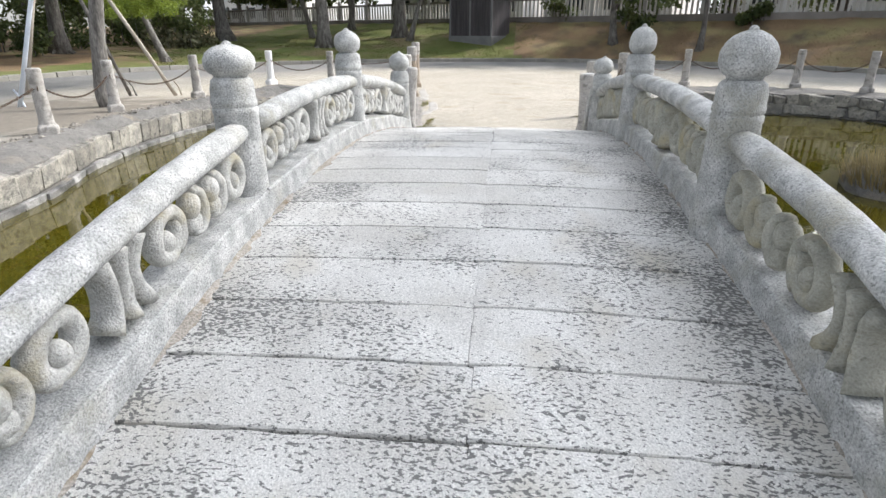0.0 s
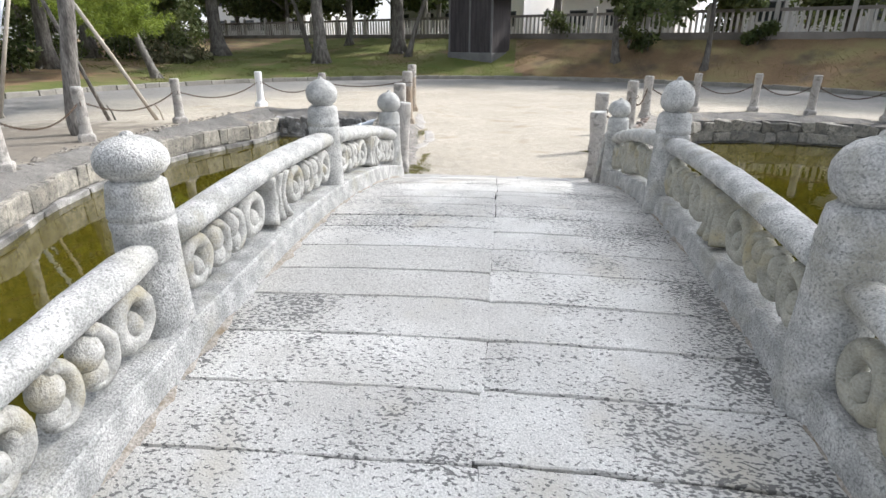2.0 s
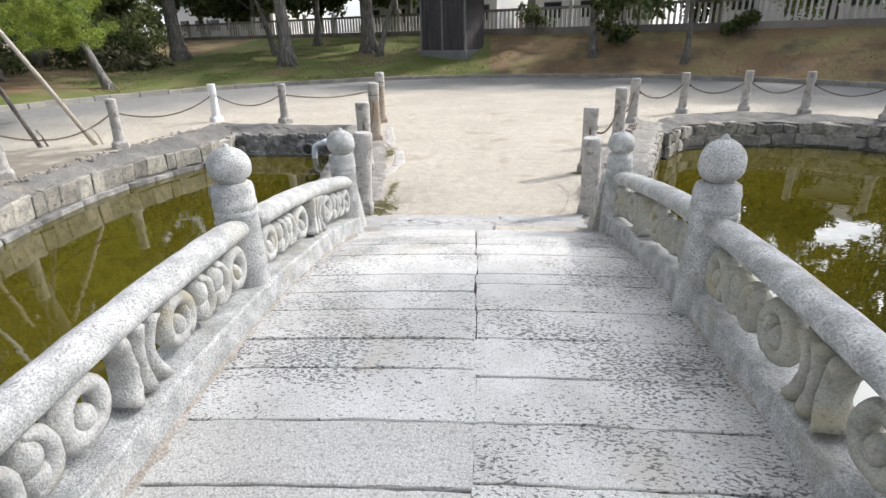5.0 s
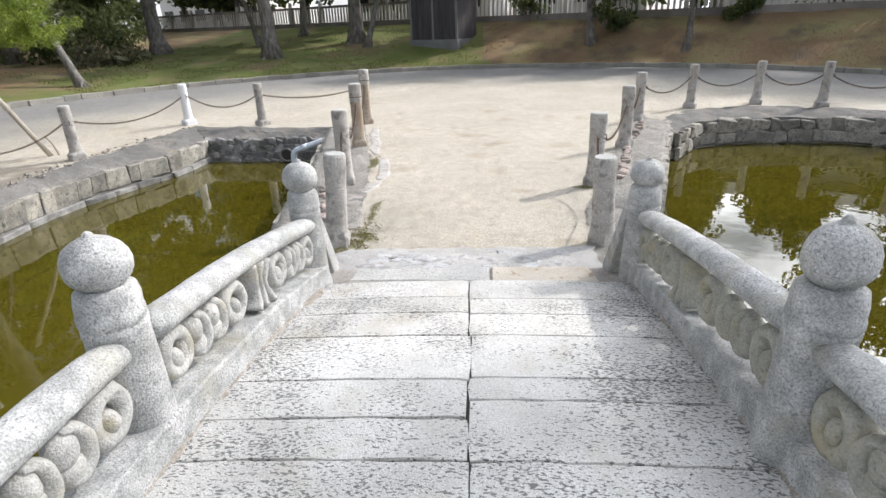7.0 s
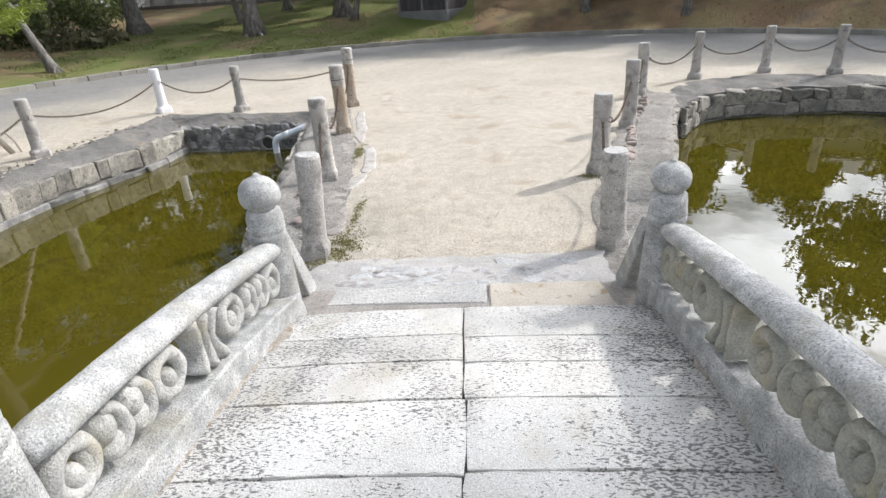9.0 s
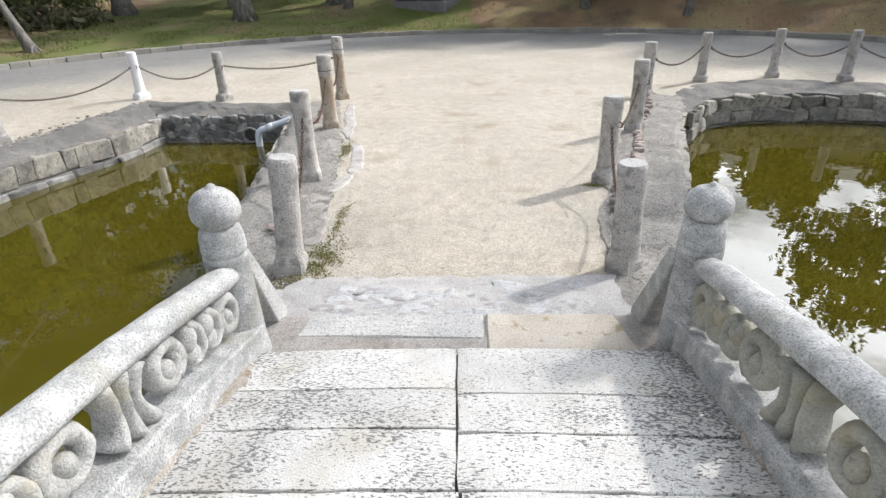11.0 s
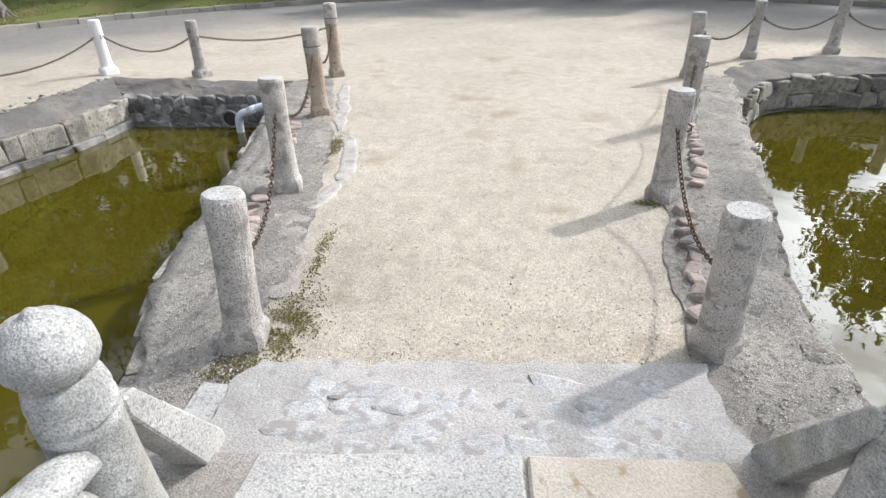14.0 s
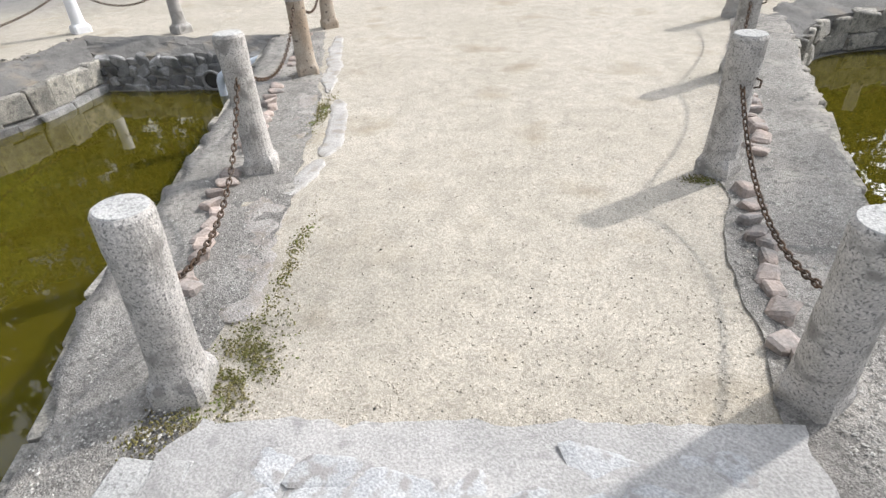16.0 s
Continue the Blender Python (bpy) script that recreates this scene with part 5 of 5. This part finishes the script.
def on_lawn(lo, hi):
    def where(rng):
        a = radians(rng.uniform(lo, hi))
        r = KERB_R + 0.25 + 12 * rng.random() ** 1.3
        p = Vector((KERB_C.x + r * math.sin(a), KERB_C.y + r * math.cos(a)))
        if noise.noise(Vector((p.x * 0.5, p.y * 0.5, 4.0))) < -0.15:
            return None
        return (p.x, p.y, mound(p))
    return where


scatter_tufts("grass", 15000, on_lawn(-58, 5), 0.055, GRASS, "short green grass on the lawn", 3)
scatter_tufts("dry_grass", 9000, on_lawn(2, 62), 0.05, DRY, "sparse dry grass and needles on the earth bank", 4)


def pebble_field(name, count, where, smin, smax, mat, label, seed, kind="stuff"):
    rng = random.Random(seed)
    octa = [(1, 0, 0), (-1, 0, 0), (0, 1, 0), (0, -1, 0), (0, 0, 1), (0, 0, -0.6)]
    fs = [(0, 2, 4), (2, 1, 4), (1, 3, 4), (3, 0, 4), (2, 0, 5), (1, 2, 5), (3, 1, 5), (0, 3, 5)]
    verts, faces = [], []
    for _ in range(count):
        x, y, z = where(rng)
        s, a = rng.uniform(smin, smax), rng.uniform(0, 6.3)
        sx, sy, sz = s * rng.uniform(.7, 1.3), s * rng.uniform(.7, 1.3), s * rng.uniform(.35, .7)
        i = len(verts)
        for u, v, w in octa:
            verts.append((x + (u * sx * math.cos(a) - v * sy * math.sin(a)), y + (u * sx * math.sin(a) + v * sy * math.cos(a)), z + w * sz))
        faces += [tuple(i + q for q in f) for f in fs]
    me = bpy.data.meshes.new(name)
    me.from_pydata(verts, [], faces)
    me.materials.append(mat)
    return tagged(new(name, me), label, "pebbles", kind=kind)


GRIT = material("sand_grit", (0.36, 0.32, 0.26), (0.48, 0.435, 0.365), 9, 0.9, 60, 0.3, 0.2, island=0.35)
pebble_field("pebbles", 5500, lambda r: (r.uniform(-1.3, 1.4), 7.3 + 5.0 * r.random() ** 1.7, 0.002), 0.002, 0.008, GRIT, "fine grit lying on the trodden sand", 5)


pebble_field("leaf_litter", 420, lambda r: (r.uniform(-1.6, 2.2), 7.35 + 9.0 * r.random(), 0.003), 0.003, 0.009, DARK_FILL, "dark bits of leaf litter on the sand", 6)


def on_edge(side):
    def where(rng):
        y = 6.6 + 5.0 * rng.random() ** 1.4
        lo = 1.25 + 0.10 * max(0, y - 8.3) if side < 0 else 1.30 + 0.22 * max(0, y - 8.2)
        hi = 1.70 + 0.20 * (y - 6.6) if side < 0 else 1.75 + 0.25 * (y - 6.6)
        if side < 0:
            hi = min(hi, 2.08 + 0.15 * (y - 8.0))
        return (side * rng.uniform(lo, hi), y, 0.020)
    return where


APRON_GRIT = material("pale_grit", (0.30, 0.285, 0.26), (0.52, 0.50, 0.46), 9, 0.9, 60, 0.3, 0.2, island=0.8)
pebble_field("pebbles", 5000, on_edge(-1), 0.003, 0.009, APRON_GRIT, "pale grit bedded in the rough cement", 15)
pebble_field("pebbles", 5000, on_edge(1), 0.003, 0.009, APRON_GRIT, "pale grit bedded in the rough cement", 16)


EDGE_LINE = polyline([(*p, 0) for p in LEFT_TOP[2:]], 0.05)


def on_bank(rng):
    p = EDGE_LINE[rng.randrange(len(EDGE_LINE))]
    return (p.x - 0.10 + rng.gauss(0, 0.10), p.y + rng.uniform(-.05, .05), 0.012)


BANK_RUBBLE = material("pale_bank_rubble", (0.18, 0.165, 0.145), (0.32, 0.295, 0.26), 9, 0.9, 60, 0.3, 0.2, island=0.8)
pebble_field("rubble", 420, on_bank, 0.012, 0.05, BANK_RUBBLE, "loose pale stones along the edge of the bank", 17)


def moss_patch(x, y, rx, ry, z, seed):
    """Patchy moss: small cushions where a noise is high, thinning out towards the rim."""
    bm = bmesh.new()
    rng = random.Random(seed)
    for _ in range(int(1300 * rx * ry / 0.06)):
        u, v = rng.gauss(0, 0.48), rng.gauss(0, 0.48)
        p = Vector((x + rx * u, y + ry * v, 0))
        if noise.noise(p * 7.0 + Vector((seed, 0, 0))) < rng.uniform(-0.55, 0.05) + 0.22 * (u * u + v * v):
            continue
        r = rng.uniform(0.003, 0.008)
        bot = [bm.verts.new((p.x + r * math.cos(a + u) * rng.uniform(.7, 1.3), p.y + r * math.sin(a + u), z - 0.004)) for a in (0, 1.26, 2.5, 3.77, 5.0)]
        top = bm.verts.new((p.x, p.y, z + r * 0.6))
        for k in range(5):
            bm.faces.new((bot[k], bot[(k + 1) % 5], top))
    solid("moss", bm, MOSS, "olive-green moss growing on damp sand", "moss", kind="stuff")
    scatter_tufts("moss_tufts", int(90 * rx * ry / 0.06), lambda r: (x + rx * r.gauss(0, 0.5), y + ry * r.gauss(0, 0.5), z + 0.002), 0.015, GRASS if seed == 1 else DRY, "tiny grass tufts in the moss", seed)


moss_patch(-1.13, 7.66, 0.19, 0.38, 0.014, 1)
moss_patch(-1.30, 7.26, 0.20, 0.13, 0.022, 2)
moss_patch(1.50, 9.36, 0.16, 0.08, 0.01, 3)
moss_patch(-1.14, 8.5, 0.06, 0.5, 0.004, 4)
moss_patch(-1.56, 10.9, 0.10, 0.5, 0.012, 6)


# worn cement strips beside the path
PALE_CEMENT = material("pale_worn_cement", (0.38, 0.36, 0.335), (0.47, 0.45, 0.425), 4.0, 0.9, 90, 0.5, 0.5, spots=(0.33, 0.30, 0.26), spot_scale=9, spot_edge=(0.48, 0.66))
DULL_CEMENT = material("pinkish_cement", (0.33, 0.30, 0.275), (0.41, 0.38, 0.35), 3.0, 0.92, 100, 0.6, 0.6, spots=(0.26, 0.22, 0.17), spot_scale=8, spot_edge=(0.50, 0.70))


def cement_strip(line, half, mat, label, seed, z=0.012):
    """A thin ragged strip of cement laid along a line on the ground."""
    pts = polyline([(*p, 0) for p in line], 0.03)
    rows = []
    n = len(pts) - 1
    for i, p in enumerate(pts):
        t = (pts[min(i + 1, n)] - pts[max(i - 1, 0)]).normalized()
        nr = Vector((t.y, -t.x, 0))
        end = min(1.0, 6.0 * i / n, 6.0 * (n - i) / n) ** 0.5
        wl_, wr_ = [max(0.004, half * end * (1 + 0.55 * noise.noise(p * 2.6 + Vector((seed + s, 0, 0))) + 0.22 * noise.noise(p * 13.0 + Vector((seed, s, 0))))) for s in (0, 5)]
        row = []
        for k in range(9):
            u = k / 8
            v = p + nr * (-wl_ + (wl_ + wr_) * u)
            v.z = (z if 0 < k < 8 else -0.01) + 0.006 * noise.noise(v * 8.0)
            row.append(v)
        rows.append(row)
    bm = bmesh.new()
    add_sheet(bm, rows)
    solid("cement_strip", bm, mat, label, "cement patch", "cement strips along the path", smooth=True)


cement_strip([(-1.28, 7.92), (-1.34, 8.3), (-1.42, 8.7), (-1.52, 9.3)], 0.15, DULL_CEMENT, "worn pinkish-grey cement strip between cobbles and sand", 1.0)
cement_strip([(-1.44, 9.20), (-1.36, 9.6), (-1.29, 9.85)], 0.085, PALE_CEMENT, "pale worn cement tongue at the edge of the sand", 2.0)
cement_strip([(-1.30, 9.9), (-1.28, 10.25), (-1.33, 10.65), (-1.46, 11.25)], 0.10, PALE_CEMENT, "pale worn cement tongue at the edge of the sand", 3.5)
cement_strip([(-1.66, 10.2), (-1.72, 10.9), (-1.86, 11.6)], 0.12, DULL_CEMENT, "worn pinkish-grey cement strip between cobbles and sand", 4.0)
cement_strip([(-1.62, 11.5), (-1.78, 12.4), (-1.88, 13.0), (-2.05, 14.0)], 0.10, PALE_CEMENT, "pale worn cement strip beside the rusty posts", 6.0)

# dirt gathered along the feet of the balustrades
DRIFT = material("pinkish_dirt", (0.33, 0.295, 0.25), (0.43, 0.39, 0.345), 7.0, 0.95, 110, 0.6, 0.6, spots=(0.24, 0.19, 0.13), spot_scale=16, spot_edge=(0.52, 0.68))
for side in (-1, 1):
    bm = bmesh.new()
    rows = []
    for i in range(221):
        y = -0.45 + 6.35 * i / 220
        q = Vector((side * 3.0, y * 2.2, 0))
        w = max(0.002, (0.020 if side < 0 else 0.008) + (0.055 if side < 0 else 0.025) * noise.noise(q) + 0.022 * noise.noise(q * 6.0))
        x0 = left_x(y) + 0.130 if side < 0 else right_x(y) - 0.070
        row = []
        for k in range(5):
            x = x0 - side * w * k / 4 * 1.6
            row.append((x, y, arch(y) - 0.03 * (x / 1.2) ** 2 + (0.020, 0.016, 0.009, 0.004, -0.006)[k] + 0.003 * noise.noise(Vector((x * 30, y * 30, 0)))))
        rows.append(row if side > 0 else list(reversed(row)))
    add_sheet(bm, rows)
    solid("sand_drift", bm, DRIFT, "thin pinkish dirt gathered along the foot of the balustrade", "dirt", kind="stuff", smooth=True)

# flat stones in the apron below the bridge
FLAT_STONE = material("flat_set_stone", (0.39, 0.395, 0.40), (0.50, 0.50, 0.495), 7.0, 0.88, 100, 0.5, 0.5, spots=(0.31, 0.295, 0.28), spot_scale=14, spot_edge=(0.48, 0.60), obj_random=0.14)
STRIP_STONES = rough_stones(6, FLAT_STONE, 31, 0.20, 0.16)
rng = random.Random(9)
k = 0
for row_y in (6.70, 6.83, 6.96, 7.09):
    x = -1.0 + rng.uniform(0, 0.2)
    while x < 0.86:
        w = rng.uniform(0.16, 0.34)
        if rng.random() < 0.85:
            ob = new("stone", STRIP_STONES[k % 6])
            ob.parent = STRIP
            y = row_y + rng.uniform(-0.03, 0.03)
            z = 0.10 - 0.075 * (y - 6.60) / 0.72
            ob.matrix_basis = pose(x + w / 2, y, z - 0.0265, rng.uniform(-1, 1) - 5.5, rng.uniform(-1, 1), rng.uniform(-25, 25)) @ Matrix.Diagonal((w * 1.2, rng.uniform(0.13, 0.19), 0.06, 1))
            k += 1
        x += w + 0.03

# cobbles along both edges of the causeway
COBBLES = rough_stones(8, COBBLE, 41, 0.22, 0.16)


def cobble_row(line, count, side, label):
    pts = polyline([(*p, 0) for p in line], 0.05)
    rng = random.Random(count)
    for i in range(count):
        p = pts[int((i + 0.5 + rng.uniform(-.2, .2)) / count * (len(pts) - 1))]
        ob = tagged(new("cobble", COBBLES[rng.randrange(8)]), label, "cobble", "cobbles set along the causeway")
        s = rng.uniform(0.7, 1.3)
        ob.matrix_basis = pose(p.x + rng.uniform(-.04, .04), p.y, 0.022, rng.uniform(-10, 10), rng.uniform(-10, 10), rng.uniform(-60, 60)) @ Matrix.Diagonal((0.112 * s, 0.118 * rng.uniform(.7, 1.25), 0.08 * s, 1))


cobble_row([(1.33, 7.62), (1.38, 8.02), (1.44, 8.25), (1.53, 8.5), (1.60, 8.75), (1.74, 9.2)], 11, 1, "reddish-grey cobble set in cement at the path edge")
cobble_row([(1.98, 9.7), (2.14, 10.1), (2.40, 11.0), (2.58, 11.5)], 13, 1, "grey cobble set in cement at the path edge")
cobble_row([(2.80, 12.1), (3.25, 13.3), (3.5, 13.9)], 10, 1, "grey cobble set in cement at the path edge")
cobble_row([(-1.64, 8.15), (-1.75, 8.6), (-1.86, 9.1), (-1.90, 9.6)], 11, -1, "grey cobble set in cement under the chain")
cobble_row([(-1.95, 10.0), (-2.08, 10.83), (-2.20, 11.7)], 11, -1, "pale cobble set in cement under the chain")
cobble_row([(-2.28, 12.5), (-2.42, 13.4), (-2.52, 14.1)], 9, -1, "grey cobble set in cement under the chain")


# ---------------------------------------------------------------- wall stones, last
SQUARE = rough_stones(12, WALL_STONE, 51, 0.07, 0.06)
SQUARE_R = rough_stones(14, WALL_STONE, 53, 0.21, 0.08)
SQUARE_WET = rough_stones(8, WET_STONE, 54, 0.08, 0.07)
RUBBLE = rough_stones(10, WET_STONE, 52, 0.26, 0.12)


def course(parent, line, inward, offset, z, height, w_lo, w_hi, pool, seed, depth=0.16, skip=0.0, tilt=0, name="stone", lean=0.0):
    pts = polyline([(*p, 0) for p in line], 0.05)
    rng = random.Random(seed)
    acc = [0.0]
    for p, q in zip(pts, pts[1:]):
        acc.append(acc[-1] + (q - p).length)
    s = 0.05
    while s < acc[-1] - 0.1:
        w = rng.uniform(w_lo, w_hi)
        mid_s = s + w / 2
        j = min(range(len(acc)), key=lambda i: abs(acc[i] - mid_s))
        p = pts[j]
        t = pts[min(j + 2, len(pts) - 1)] - pts[max(j - 2, 0)]
        n = Vector((t.y, -t.x, 0)).normalized() * inward
        if rng.random() >= skip:
            ob = new(name, pool[rng.randrange(len(pool))])
            ob.parent = parent
            hh = height * rng.uniform(0.85, 1.05)
            pos = p + n * (offset - depth / 2 + rng.uniform(-.012, .012))
            ob.matrix_basis = pose(pos.x, pos.y, z + rng.uniform(-.012, .012), 0, rng.uniform(-tilt, tilt), math.degrees(math.atan2(t.y, t.x))) @ Matrix.Rotation(lean, 4, "X") @ Matrix.Diagonal((w * (1.03 if depth != 0.14 else 0.97), depth, hh, 1))
        s += w


course(WALL_L, FACE_L, 1, 0.085, -0.305, 0.35, 0.22, 0.46, SQUARE, 1, 0.16, 0.0, 2.5, lean=0.06)
course(WALL_L, FACE_L, 1, 0.130, -0.548, 0.12, 0.30, 0.62, SQUARE_WET, 2, 0.20)
course(WALL_R, FACE_R[:8], 1, 0.075, -0.195, 0.24, 0.16, 0.44, SQUARE_R, 3, 0.18, 0.0, 8)
course(WALL_R, FACE_R[:8], 1, 0.100, -0.435, 0.25, 0.20, 0.50, SQUARE_R, 4, 0.18, 0.0, 8)
for r_i, z in enumerate((-0.19, -0.32, -0.45, -0.57)):
    course(WALL_B, FACE_B, 1, 0.09 + 0.035 * r_i, z, 0.15, 0.12, 0.26, RUBBLE, 6 + r_i, 0.14, 0.0, 25)
for r_i, z in enumerate((-0.12, -0.36, -0.60)):
    course(WALL_CL, list(reversed(CAUSE_LEFT)), 1, 0.17, z, 0.22, 0.22, 0.45, SQUARE, 16 + r_i, 0.18, 0.0, 6)
    course(WALL_CR, CAUSE_RIGHT, 1, 0.17, z, 0.22, 0.22, 0.45, SQUARE, 26 + r_i, 0.18, 0.0, 6)
